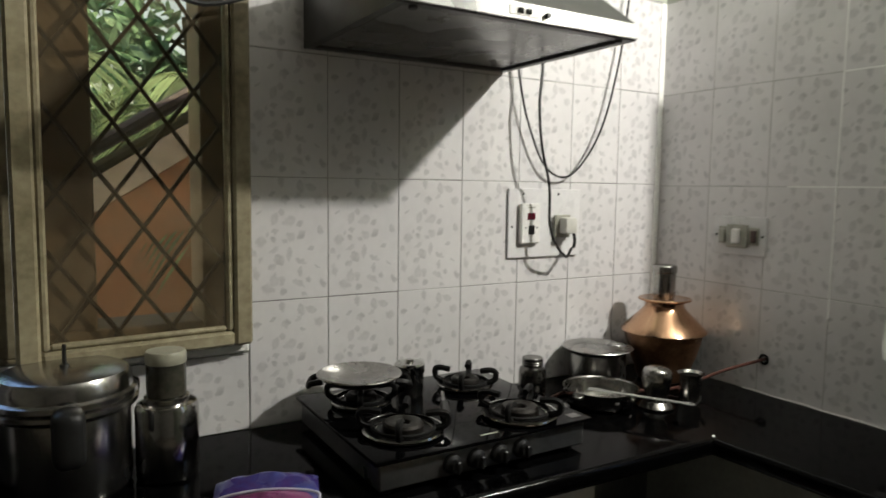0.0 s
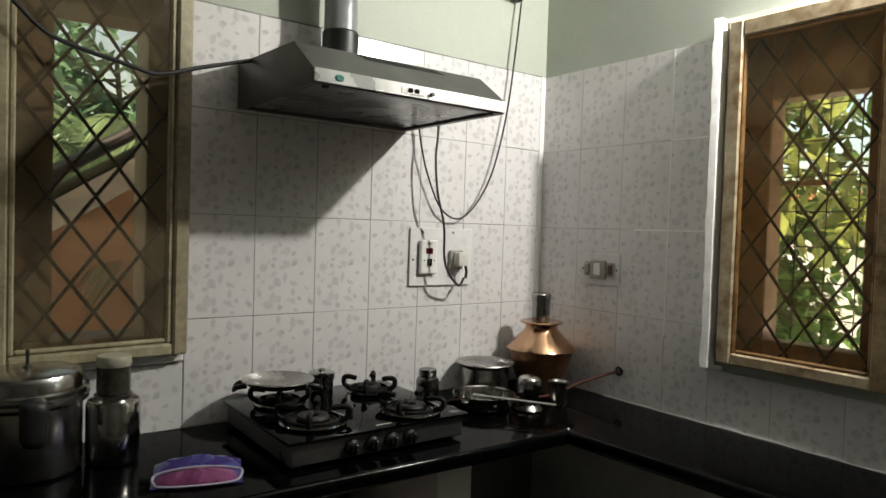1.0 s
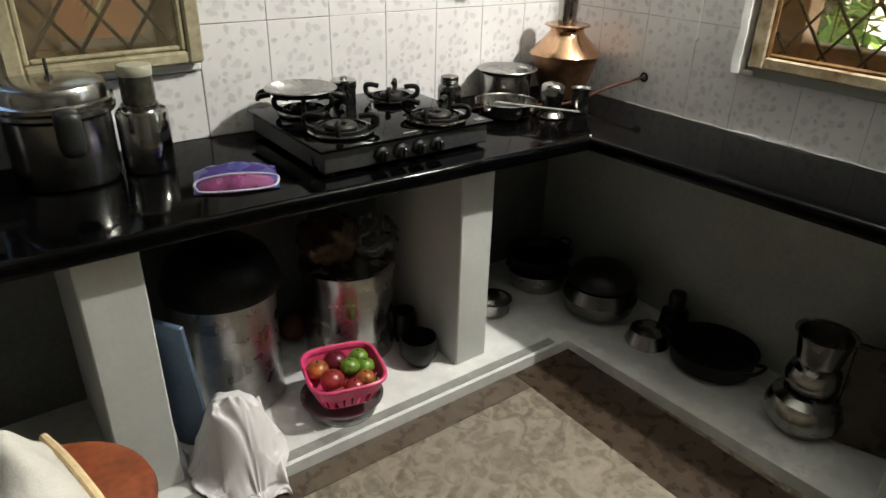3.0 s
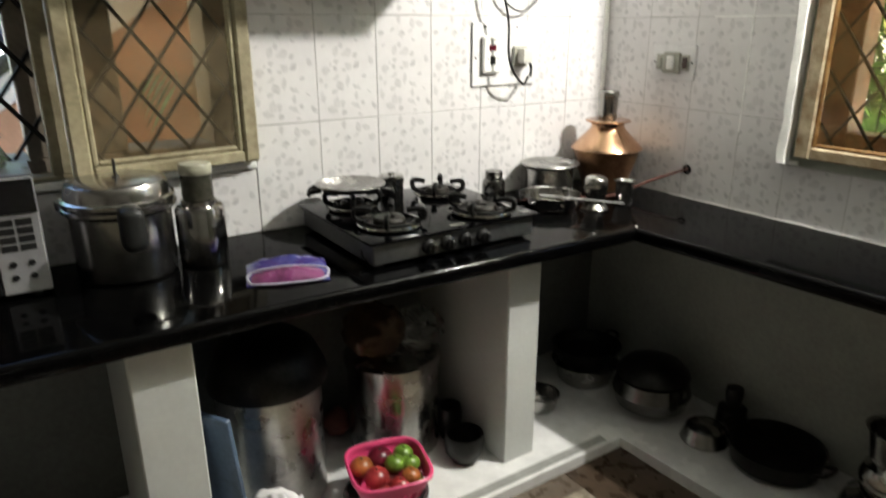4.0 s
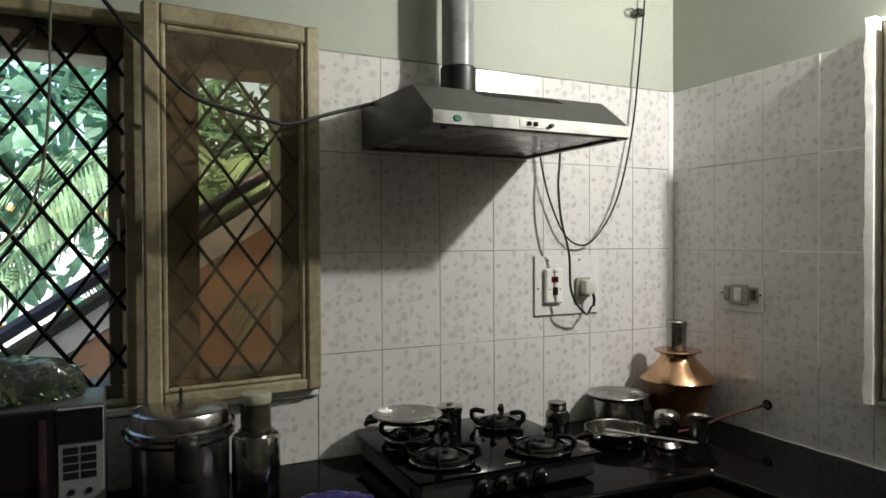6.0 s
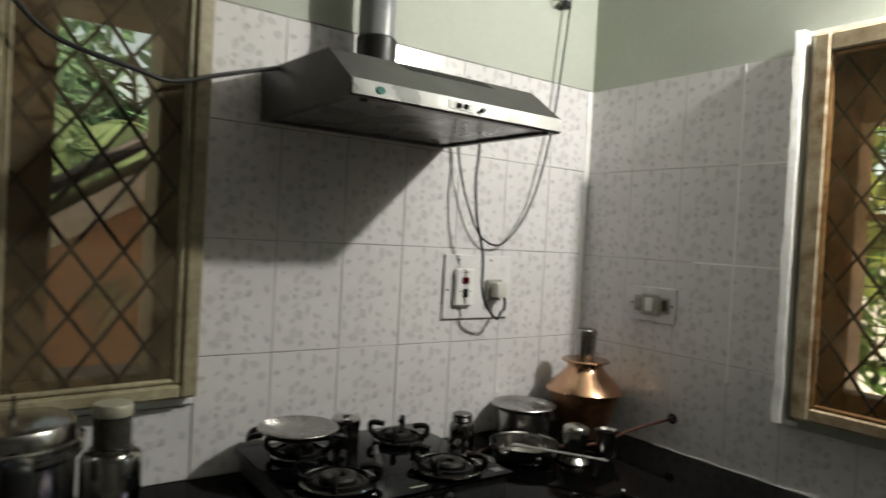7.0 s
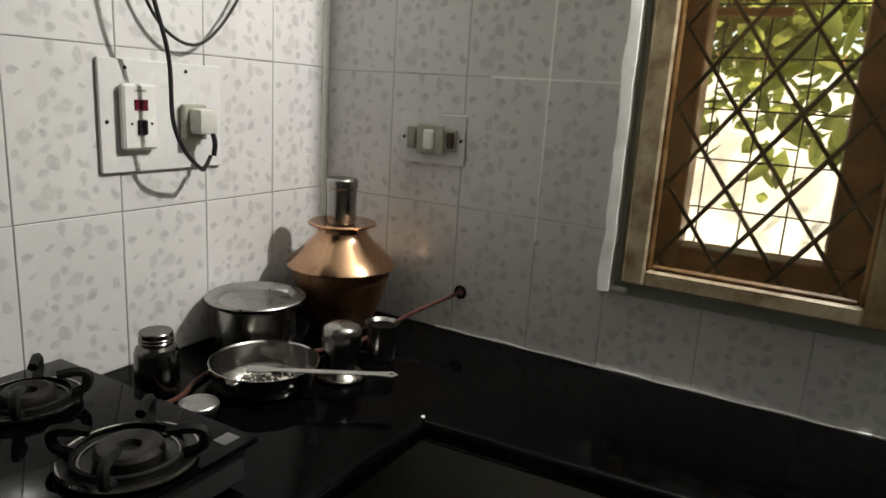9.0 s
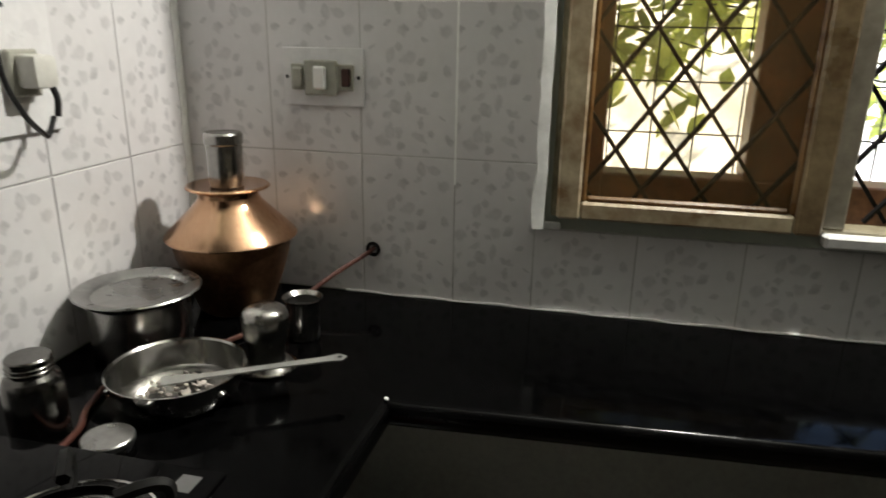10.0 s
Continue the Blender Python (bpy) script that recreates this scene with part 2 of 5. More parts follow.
M_SWITCH = mat("white_switch_plastic", (0.80, 0.79, 0.76), 0.35, vary=0.05, bump=0.01)
M_BOARD = mat("white_laminate_board", (0.72, 0.71, 0.71), 0.3, vary=0.06, bump=0.01)
M_PLUG = mat("old_plug_plastic", (0.60, 0.59, 0.54), 0.4, vary=0.1)
M_SWITCH_OLD = mat("aged_switch_plastic", (0.36, 0.355, 0.30), 0.4, vary=0.12)
M_RED = mat("red_indicator", (0.13, 0.010, 0.022), 0.3, vary=0.15)
M_BROWN = mat("brown_indicator", (0.045, 0.015, 0.008), 0.3, vary=0.15)
M_HOSE = mat("orange_gas_hose", (0.085, 0.027, 0.018), 0.5, vary=0.2)
M_PINK = mat("pink_plastic", (0.75, 0.07, 0.20), 0.35, vary=0.1)
M_TOMATO = mat("tomato_skin", (0.34, 0.035, 0.035), 0.32, vary=0.3, scale=18, bump=0.02)
M_TOMATO_ORANGE = mat("half_ripe_tomato_skin", (0.42, 0.13, 0.035), 0.32, vary=0.3, scale=18, bump=0.02)
M_TOMATO_DARK = mat("overripe_tomato_skin", (0.15, 0.010, 0.025), 0.32, vary=0.3, scale=18, bump=0.02)
M_LIME = mat("lime_skin", (0.16, 0.28, 0.035), 0.35, vary=0.3, scale=14, bump=0.08)
M_CLOTH = mat("white_cotton", (0.74, 0.71, 0.72), 0.9, vary=0.06, scale=12, grain=260, bump=0.12)
M_SACK = mat("cream_cloth", (0.66, 0.63, 0.58), 0.9, vary=0.12, scale=8, grain=240, bump=0.3)
M_ORANGE = mat("orange_cloth", (0.76, 0.58, 0.34), 0.9, vary=0.15, bump=0.2)
M_SEAT = mat("red_brown_seat", (0.26, 0.065, 0.025), 0.45, vary=0.25, scale=14, bump=0.1)
M_BLUE = mat("blue_plastic", (0.10, 0.15, 0.23), 0.45, vary=0.2)
M_POUCH = mat("blue_violet_wrapper", (0.025, 0.040, 0.17), 0.28, vary=0.35, scale=22, bump=0.15, dark=(0.05, 0.012, 0.09))
M_POUCH_PINK = mat("pink_wrapper", (0.176, 0.039, 0.121), 0.25, vary=0.3, scale=22, bump=0.15)
M_POUCH_WHITE = mat("white_wrapper_edge", (0.42, 0.40, 0.50), 0.3, vary=0.1)
M_CREAM = mat("cream_cap", (0.40, 0.39, 0.30), 0.45, vary=0.12)
M_MW_SILVER = mat("silver_panel", (0.34, 0.335, 0.345), 0.4, metal=0.3, vary=0.08)
M_MW_HANDLE = mat("dark_red_handle", (0.24, 0.15, 0.17), 0.14, metal=0.9, vary=0.2)
M_MW_TOP = mat("grey_enamel", (0.09, 0.09, 0.10), 0.35, vary=0.12)
M_SCREEN = mat("dark_display", (0.008, 0.008, 0.009), 0.12, vary=0.2, bump=0)
M_VEG = leaf_mat("wilted_greens", (0.09, 0.155, 0.04), (0.02, 0.04, 0.012))
M_BAG = glass_mat("clear_polythene", (0.90, 0.92, 0.91), (0.45, 0.47, 0.46), 0.16)
M_BAG_BROWN = glass_mat("wrinkled_polythene", (0.45, 0.33, 0.22), (0.22, 0.13, 0.08), 0.6)
M_TRAY = glass_mat("clear_plastic_sheet", (0.94, 0.93, 0.93), (0.62, 0.60, 0.60), 0.35)
M_FOOD = mat("dry_leftovers", (0.42, 0.38, 0.34), 0.6, vary=0.4, scale=30, bump=0.3)
M_TERRACOTTA = mat("terracotta_wall_paint", (0.50, 0.27, 0.17), 0.8, vary=0.10, scale=3, bump=0.2)
M_COPING = mat("pinkish_coping", (0.76, 0.68, 0.64), 0.8, vary=0.12, scale=3, bump=0.15)
M_RAIL = mat("dark_rail_pipe", (0.03, 0.03, 0.05), 0.45, vary=0.3)
M_TRUNK = mat("mossy_bark", (0.06, 0.06, 0.035), 0.9, vary=0.4, bump=0.5)
M_GROUND = mat("pale_concrete_ground", (0.72, 0.71, 0.69), 0.95, vary=0.12, scale=1.5, bump=0.3)
M_FARWALL = mat("sunlit_boundary_wall", (0.90, 0.89, 0.87), 0.9, vary=0.1, scale=1.5, bump=0.1)
M_FARBAND = mat("ochre_band", (0.55, 0.27, 0.12), 0.9, vary=0.15, scale=2)
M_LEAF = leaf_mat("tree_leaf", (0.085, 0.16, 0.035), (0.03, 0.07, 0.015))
# leaf green lightened: sunlight is put into the colour of the east trees
M_LEAF_SUN = leaf_mat("sun_toned_leaf", (0.36, 0.40, 0.10), (0.15, 0.18, 0.045))
M_LEAF_DARK = leaf_mat("deep_leaf", (0.17, 0.32, 0.22), (0.04, 0.11, 0.065))
M_PALM = leaf_mat("palm_leaf", (0.21, 0.32, 0.19), (0.06, 0.12, 0.06))
M_YELLOW = leaf_mat("yellow_leaf", (0.55, 0.42, 0.03), (0.4, 0.3, 0.02))

# ---------------------------------------------------------------- mesh helpers


def box(bm, x0, x1, y0, y1, z0, z1, bevel=0.0, seg=1):
    m = Matrix.Translation(((x0 + x1) / 2, (y0 + y1) / 2, (z0 + z1) / 2)) @ Matrix.Diagonal((abs(x1 - x0), abs(y1 - y0), abs(z1 - z0), 1))
    r = bmesh.ops.create_cube(bm, size=1, matrix=m)
    if bevel:
        vs = set(r["verts"])
        es = [e for e in bm.edges if e.verts[0] in vs and e.verts[1] in vs]
        bmesh.ops.bevel(bm, geom=es, offset=bevel, segments=seg, affect="EDGES", profile=0.6)
    return bm


def lathe(bm, prof, seg=40, at=(0, 0, 0), squash=1.0):
    """Turns a profile of (radius, height) about a standing axis."""
    rings = []
    for r, z in prof:
        if r < 1e-5:
            rings.append([bm.verts.new((at[0], at[1], at[2] + z))])
        else:
            rings.append([bm.verts.new((at[0] + r * math.cos(2 * math.pi * k / seg), at[1] + squash * r * math.sin(2 * math.pi * k / seg), at[2] + z)) for k in range(seg)])
    for a, b in zip(rings, rings[1:]):
        for k in range(seg):
            k2 = (k + 1) % seg
            if len(a) == 1 and len(b) == 1:
                continue
            if len(a) == 1:
                bm.faces.new((a[0], b[k], b[k2]))
            elif len(b) == 1:
                bm.faces.new((a[k], b[0], a[k2]))
            else:
                bm.faces.new((a[k], b[k], b[k2], a[k2]))
    return bm


def smooth_path(pts, steps=8):
    pts = [Vector(p) for p in pts]
    ext = [2 * pts[0] - pts[1]] + pts + [2 * pts[-1] - pts[-2]]
    out = []
    for i in range(1, len(ext) - 2):
        a, b, c, d = ext[i - 1:i + 3]
        for s in range(steps):
            t = s / steps
            out.append(0.5 * (2 * b + (c - a) * t + (2 * a - 5 * b + 4 * c - d) * t * t + (3 * b - a - 3 * c + d) * t ** 3))
    out.append(pts[-1])
    return out


def tube(bm, pts, r, seg=8, steps=8, taper=1.0):
    path = smooth_path(pts, steps) if steps > 1 else [Vector(p) for p in pts]
    up = Vector((0.3, 0.2, 0.93))
    rings = []
    for i, p in enumerate(path):
        d = (path[min(i + 1, len(path) - 1)] - path[max(i - 1, 0)]).normalized()
        u = d.cross(up)
        u = (u if u.length > 1e-3 else d.cross(Vector((1, 0, 0)))).normalized()
        v = d.cross(u).normalized()
        up = u.cross(d).normalized()
        rr = r * (1 + (taper - 1) * i / max(1, len(path) - 1))
        rings.append([bm.verts.new(p + rr * (math.cos(2 * math.pi * k / seg) * u + math.sin(2 * math.pi * k / seg) * v)) for k in range(seg)])
    for a, b in zip(rings, rings[1:]):
        for k in range(seg):
            bm.faces.new((a[k], a[(k + 1) % seg], b[(k + 1) % seg], b[k]))
    bm.faces.new(rings[0])
    bm.faces.new(rings[-1])
    return bm


def prism(bm, outline, axis, lo, hi):
    """An outline in the two other axes, in order, drawn out along axis."""
    def place(u, v, w):
        return {"x": (w, u, v), "y": (u, w, v), "z": (u, v, w)}[axis]
    a = [bm.verts.new(place(u, v, lo)) for u, v in outline]
    b = [bm.verts.new(place(u, v, hi)) for u, v in outline]
    for k in range(len(a)):
        bm.faces.new((a[k], a[(k + 1) % len(a)], b[(k + 1) % len(a)], b[k]))
    bm.faces.new(a)
    bm.faces.new(b)
    return bm


def part(name, bm, material, parent=None, label="", sharp=32):
    bmesh.ops.recalc_face_normals(bm, faces=bm.faces[:])
    me = bpy.data.meshes.new(name)
    bm.to_mesh(me)
    bm.free()
    me.materials.append(material)
    me.polygons.foreach_set("use_smooth", [True] * len(me.polygons))
    me.set_sharp_from_angle(angle=radians(sharp))
    ob = new(name, me)
    if parent:
        ob.parent = parent
    if label:
        ob["label"] = label
    return ob


def thing(name, at, label, category, group="", turn=0.0):
    ob = new(name)
    ob.empty_display_size = 0.05
    ob.matrix_basis = pose(*at, 0, 0, turn)
    return tagged(ob, label, category, group)


def setting(name, bm, material, label, category="", parent=None):
    return tagged(part(name, bm, material, parent), label, category, kind="structure")


def B():
    return bmesh.new()


def crumple(bm, amount, scale=9.0, seed=0.0, keep_z=None):
    for v in bm.verts:
        if keep_z is not None and v.co.z <= keep_z:
            continue
        v.co += amount * noise.noise_vector(v.co * scale + Vector((seed, seed, seed)))
    return bm

# ---------------------------------------------------------------- the room
CT = 0.845                       # worktop's top
FL = 0.085                       # floor
PL = 0.12                        # top of the stone plinth
WT = 0.23                        # wall thickness
TH = 0.044                       # worktop thickness
TP = 2.062                       # top of the tiling
CEIL = 2.85
XW, YS = -5.6, -6.6              # west and south walls
AX0, AX1, AZ0, AZ1 = -2.36, -1.405, 1.066, 2.10   # north window's opening
BY0, BY1, BZ0, BZ1 = -1.76, -0.80, 1.052, 2.10    # east window's opening
G = 0.006                        # tile thickness


def edge_x(y):
    """The east worktop's front edge, which narrows away from the corner."""
    return -0.447 + (-0.600 - y) * 0.06


bm = B()
box(bm, XW - WT, AX0, G, WT, FL - 0.1, CEIL)
box(bm, AX1, WT, G, WT, FL - 0.1, CEIL)
box(bm, AX0, AX1, G, WT, FL - 0.1, AZ0)
box(bm, AX0, AX1, G, WT, AZ1, CEIL)
wall_north = setting("wall_north", bm, M_PAINT, "pale green painted wall, tiled above the worktop", "wall")
bm = B()
box(bm, G, WT, YS - WT, BY0, FL - 0.1, CEIL)
box(bm, G, WT, BY1, G, FL - 0.1, CEIL)
box(bm, G, WT, BY0, BY1, FL - 0.1, BZ0)
box(bm, G, WT, BY0, BY1, BZ1, CEIL)
wall_east = setting("wall_east", bm, M_PAINT, "pale green painted wall with tiles and a window", "wall")
# unseen walls, their distance and tone chosen to set the bounced light
setting("wall_west", box(B(), XW - WT, XW, YS, G, FL - 0.1, CEIL), M_PAINT_FAR, "unseen west wall, brown-grey paint toned for bounced light", "wall")
setting("wall_south", box(B(), XW - WT, G, YS - WT, YS, FL - 0.1, CEIL), M_PAINT_FAR, "unseen south wall, brown-grey paint toned for bounced light", "wall")
# unseen ceiling: added eave shades the stair outside, tone sets the bounce
setting("ceiling", box(B(), XW - WT, WT + 0.45, YS - WT, WT + 0.55, CEIL, CEIL + 0.12), M_CEIL, "unseen off-white ceiling, run out as an added eave to shade the stair", "ceiling")
floor = setting("floor", box(B(), XW, 0.004, YS, 0.004, FL - 0.1, FL - 0.004), M_FLOOR, "beige mottled stone floor with a brown border", "floor")

# the stone plinth under the worktops, and the partition slabs that carry them
bm = B()
prism(bm, [(XW, G), (XW, -0.614), (-0.450, -0.614), (-0.37, -2.40), (G, -2.40), (G, G)], "z", FL - 0.004, PL)
setting("plinth", bm, M_MARBLE, "white marble plinth under the worktop", "plinth")
setting("plinth_strip", box(B(), XW, -0.50, -0.600, -0.568, PL - 0.002, PL + 0.003, 0.001), M_STRIP, "grey stone strip along the plinth's edge", "trim")
# back and side of the recess carry its shade in their colour
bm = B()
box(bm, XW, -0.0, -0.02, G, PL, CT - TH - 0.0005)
setting("alcove_back", bm, M_ALCOVE, "plaster back of the space under the worktop, darkened for its shade", "wall")
setting("alcove_side", box(B(), -0.02, G, -2.40, -0.02, PL, CT - TH - 0.0005), M_ALCOVE_PALE, "plaster side of the space under the worktop, darkened less for shade", "wall")
for x0, x1 in ((-1.876, -1.741), (-0.866, -0.744)):
    tagged(part("partition", box(B(), x0, x1, -0.512, -0.02, PL, CT - TH - 0.0005, 0.004), M_PARTITION), "white plastered partition slab under the worktop", "partition", "partitions under the worktop", "structure")
tagged(part("partition", box(B(), -0.352, -0.02, -1.70, -1.58, PL, CT - TH - 0.0005, 0.004), M_PARTITION), "white plastered partition slab under the worktop", "partition", "partitions under the worktop", "structure")

# black granite worktop of two mitred slabs with a rounded nose
worktop = thing("worktop", (0, 0, 0), "polished black granite kitchen worktop on plastered slabs", "worktop")
for outline in ([(XW, -0.002), (XW, -0.566), (-1.5, -0.566), (-0.447, -0.598), (-0.002, -0.002)], [(-0.447, -0.598), (edge_x(-2.40), -2.40), (-0.002, -2.40), (-0.002, -0.002)]):
    bm = prism(B(), outline, "z", CT - TH, CT)
    bmesh.ops.recalc_face_normals(bm, faces=bm.faces[:])
    front = [e for e in bm.edges if all(v.co.z > CT - 0.001 for v in e.verts) or all(v.co.z < CT - TH + 0.001 for v in e.verts)]
    front = [e for e in front if all(v.co.y < -0.5 and v.co.x < -0.1 for v in e.verts)]
    nose = bmesh.ops.bevel(bm, geom=front, offset=0.013, segments=4, affect="EDGES", profile=0.5)
    for f in nose["faces"]:
        f.material_index = 1
    slab = part("slab", bm, M_GRANITE, worktop, sharp=40)
    slab.data.materials.append(M_NOSE)

bm = B()
bmesh.ops.create_icosphere(bm, subdivisions=2, radius=0.004)
tagged(part("plaster_chip", crumple(bm, 0.003, 90), M_WHITE, None), "small white chip of plaster on granite corner", "chip").location = (-0.440, -0.590, CT + 0.004)

# uneven mortar bead where the worktop meets the tiles
bm = B()
tube(bm, [(-0.004, -0.36 - 0.05 * k, CT + 0.001 + 0.0018 * math.sin(k * 2.1)) for k in range(40)], 0.0032, 6, 2)
setting("trim", bm, M_GROUT_LIGHT, "uneven pale mortar bead along the worktop", "trim")

# white cement smeared up the corner between the two tiled walls
bm = B()
for k in range(40):
    z0 = CT + 0.10 + k * (TP - CT - 0.10) / 40
    w = 0.024 + 0.007 * noise.noise(Vector((k * 0.45, 0, 0)))
    box(bm, -w, -0.0003, -0.0022, 0.0, z0, z0 + (TP - CT - 0.10) / 40)
setting("corner_trim", bm, M_WHITE, "white cement smeared along the tiled corner", "trim")

# ---------------------------------------------------------------- windows


def grille(parent, along, lo, hi, z0, z1, depth, material, r, node, dx=0.115, dz=0.158):
    """Bars crossing in tall diamonds through the point node, one mesh a bar."""
    slope = dz / dx
    for s in (1, -1):
        for k in range(-30, 31):
            u0 = node[0] + k * dx - s * (node[1] - z0) / slope
            u1 = u0 + s * (z1 - z0) / slope
            a, b = max(min(u0, u1), lo), min(max(u0, u1), hi)
            if b - a < 0.01:
                continue
            za, zb = z0 + s * (a - u0) * slope, z0 + s * (b - u0) * slope
            d = depth + (0.004 if s == 1 else -0.004)
            p, q = ((a, d, za), (b, d, zb)) if along == "x" else ((d, a, za), (d, b, zb))
            part("bar", tube(B(), [p, q], r, 4, 1), material, parent)


def frame_ring(bm, along, a0, a1, z0, z1, d0, d1, w, wb, wt, bevel=0.004):
    def bx(u0, u1, zz0, zz1, e=0.0):
        if along == "x":
            box(bm, u0, u1, d0 + e, d1 - e, zz0, zz1, bevel)
        else:
            box(bm, d0 + e, d1 - e, u0, u1, zz0, zz1, bevel)
    bx(a0, a0 + w, z0, z1)
    bx(a1 - w, a1, z0, z1)
    bx(a0 + w, a1 - w, z0, z0 + wb, 0.002)
    bx(a0 + w, a1 - w, z1 - wt, z1, 0.002)
    return bm


# north window: one shutter shut, one half open to the air
win = thing("window_1", ((AX0 + AX1) / 2, 0.0, AZ0), "old cream window with one shut pane and an open half behind iron grille", "window")
win["kind"] = "structure"
win.matrix_basis = Matrix.Identity(4)
bm = B()
frame_ring(bm, "x", AX0, AX1, AZ0, AZ1, -0.012, 0.050, 0.022, 0.012, 0.030)
box(bm, -1.915, -1.872, -0.010, 0.050, AZ0 + 0.012, AZ1 - 0.03, 0.003)
part("window_frame", bm, M_FRAME, win, "worn cream enamel frame")
bm = B()
frame_ring(bm, "x", AX0, AX1, AZ0, AZ1, 0.085, WT + 0.01, 0.085, 0.04, 0.10)
box(bm, -1.958, -1.722, 0.087, WT + 0.008, AZ0 + 0.04, AZ1 - 0.10, 0.004)
part("outer_frame", bm, M_REVEAL, win, "tan painted outer timber frame")
bm = B()
box(bm, AX0 - 0.03, AX1 + 0.0, -0.014, 0.0, AZ0 - 0.026, AZ0 - 0.003, 0.005)
part("window_sill", bm, M_WHITE, win, "white plastered sill")
sh = part("shutter", frame_ring(B(), "x", -1.880, -1.407, AZ0 + 0.001, AZ1 + 0.012, -0.047, -0.012, 0.042, 0.034, 0.05, 0.006), M_FRAME, win, "cream enamel shutter, streaked and worn")
bm = frame_ring(B(), "x", -1.838, -1.449, AZ0 + 0.035, AZ1 - 0.038, -0.038, -0.018, 0.016, 0.014, 0.016, 0.005)
part("moulding", bm, M_FRAME, sh)
pane = part("pane", box(B(), -1.824, -1.463, -0.030, -0.026, AZ0 + 0.047, AZ1 - 0.052), M_GLASS_A, sh, "smoky old glass pane")
pane.visible_shadow = False
sh.matrix_basis = Matrix.Translation((-1.407, -0.012, 0)) @ pose(0, 0, 0, 0, 0, 5.5) @ Matrix.Translation((1.407, 0.012, 0))
grille(win, "x", -1.872, -1.428, AZ0 + 0.013, AZ1 - 0.03, 0.064, M_GRILLE_BROWN, 0.0055, (-1.681, 1.734))
grille(win, "x", AX0 + 0.022, -1.915, AZ0 + 0.013, AZ1 - 0.03, 0.064, M_GRILLE, 0.0060, (-2.052, 1.817))
bm = box(B(), -1.935, -1.928, 0.05, 0.062, 1.50, 1.56, 0.002)
part("latch", bm, M_SWITCH, win, "small pale latch")

# east window: same pattern, with wire mesh outside
win2 = thing("window_2", (0, 0, 0), "old cream window with an amber pane, iron grille and wire mesh", "window")
win2["kind"] = "structure"
bm = B()
frame_ring(bm, "y", BY0, BY1, BZ0, BZ1, -0.010, 0.050, 0.022, 0.012, 0.030)
part("mullion", box(B(), -0.008, 0.050, -1.335, -1.290, BZ0 + 0.012, BZ1 - 0.03, 0.003), M_MULLION, win2, "greyish cream middle post")
part("window_frame", bm, M_FRAME, win2, "worn cream enamel frame")
bm = B()
frame_ring(bm, "y", BY0, BY1, BZ0, BZ1, 0.085, WT - 0.06, 0.095, 0.075, 0.235)
box(bm, 0.087, WT - 0.062, -1.300, -1.168, BZ0 + 0.075, BZ1 - 0.235, 0.004)
part("outer_frame", bm, M_WOOD, win2, "red-brown outer timber frame")
part("batten", box(B(), 0.150, 0.168, -1.040, -0.894, 1.605, 1.622, 0.003), M_FARBAND, win2, "short orange-red batten")
bm = B()
rows = []
for k in range(89):
    z = BZ0 - 0.020 + k * 0.0123
    a = BY1 + 0.010 + 0.002 * noise.noise(Vector((k * 0.16, 0, 0)))
    w = 0.022 + 0.006 * noise.noise(Vector((k * 0.12, 5, 0))) + 0.002 * noise.noise(Vector((k * 0.45, 9, 0)))
    d = 0.0015 * noise.noise(Vector((k * 0.30, 2, 0)))
    rows.append([bm.verts.new(c) for c in ((-0.001, a, z), (-0.0405 + d, a, z), (-0.0450 + d, a + w * 0.60, z), (-0.0465 + d, a + w * 0.95, z), (-0.043 + d, a + w, z), (-0.001, a + w + 0.002, z))])
for lo, hi in zip(rows, rows[1:]):
    for k in range(6):
        bm.faces.new((lo[k], lo[(k + 1) % 6], hi[(k + 1) % 6], hi[k]))
bm.faces.new(rows[0][::-1])
bm.faces.new(rows[-1])
bmesh.ops.recalc_face_normals(bm, faces=bm.faces[:])
box(bm, -0.015, -0.001, BY1 - 0.022, BY1 + 0.036, BZ0 - 0.027, BZ0 - 0.013, 0.003)
for k in range(36):
    y1 = BY1 + 0.012 - k * 0.0275
    w = 0.012 + 0.005 * noise.noise(Vector((k * 0.4, 7, 0)))
    box(bm, -0.010, -0.001, y1 - 0.0275, y1, BZ1 + 0.003, BZ1 + 0.003 + w)
part("plaster_edge", crumple(bm, 0.0012, 40), M_WHITE, win2, "chipped white plaster edging", sharp=60)
part("window_sill", box(B(), -0.030, 0.004, BY0 - 0.02, -1.30, BZ0 - 0.022, BZ0 + 0.004, 0.005), M_WHITE, win2, "white painted sill")
sh = part("shutter", frame_ring(B(), "y", -1.290, -0.812, BZ0 + 0.001, BZ1 - 0.004, -0.034, -0.010, 0.046, 0.036, 0.05, 0.005), M_FRAME_STAINED, win2, "cream enamel shutter with brown stains")
part("meeting_stile", box(B(), -0.0365, -0.012, -1.291, -1.243, BZ0 + 0.002, BZ1 - 0.005, 0.005), M_STILE, sh, "glossy stained brown stile")
bm = frame_ring(B(), "y", -1.250, -0.852, BZ0 + 0.035, BZ1 - 0.054, -0.028, -0.012, 0.016, 0.014, 0.016, 0.005)
part("moulding", bm, M_AMBER, sh, "amber-brown inner moulding")
pane = part("pane", box(B(), -0.022, -0.018, -1.236, -0.866, BZ0 + 0.047, BZ1 - 0.068), M_GLASS_B, sh, "amber-tinted old glass pane")
pane.visible_shadow = False
grille(win2, "y", -1.285, -0.824, BZ0 + 0.013, BZ1 - 0.03, 0.064, M_GRILLE_BROWN, 0.0052, (-1.032, 1.338))
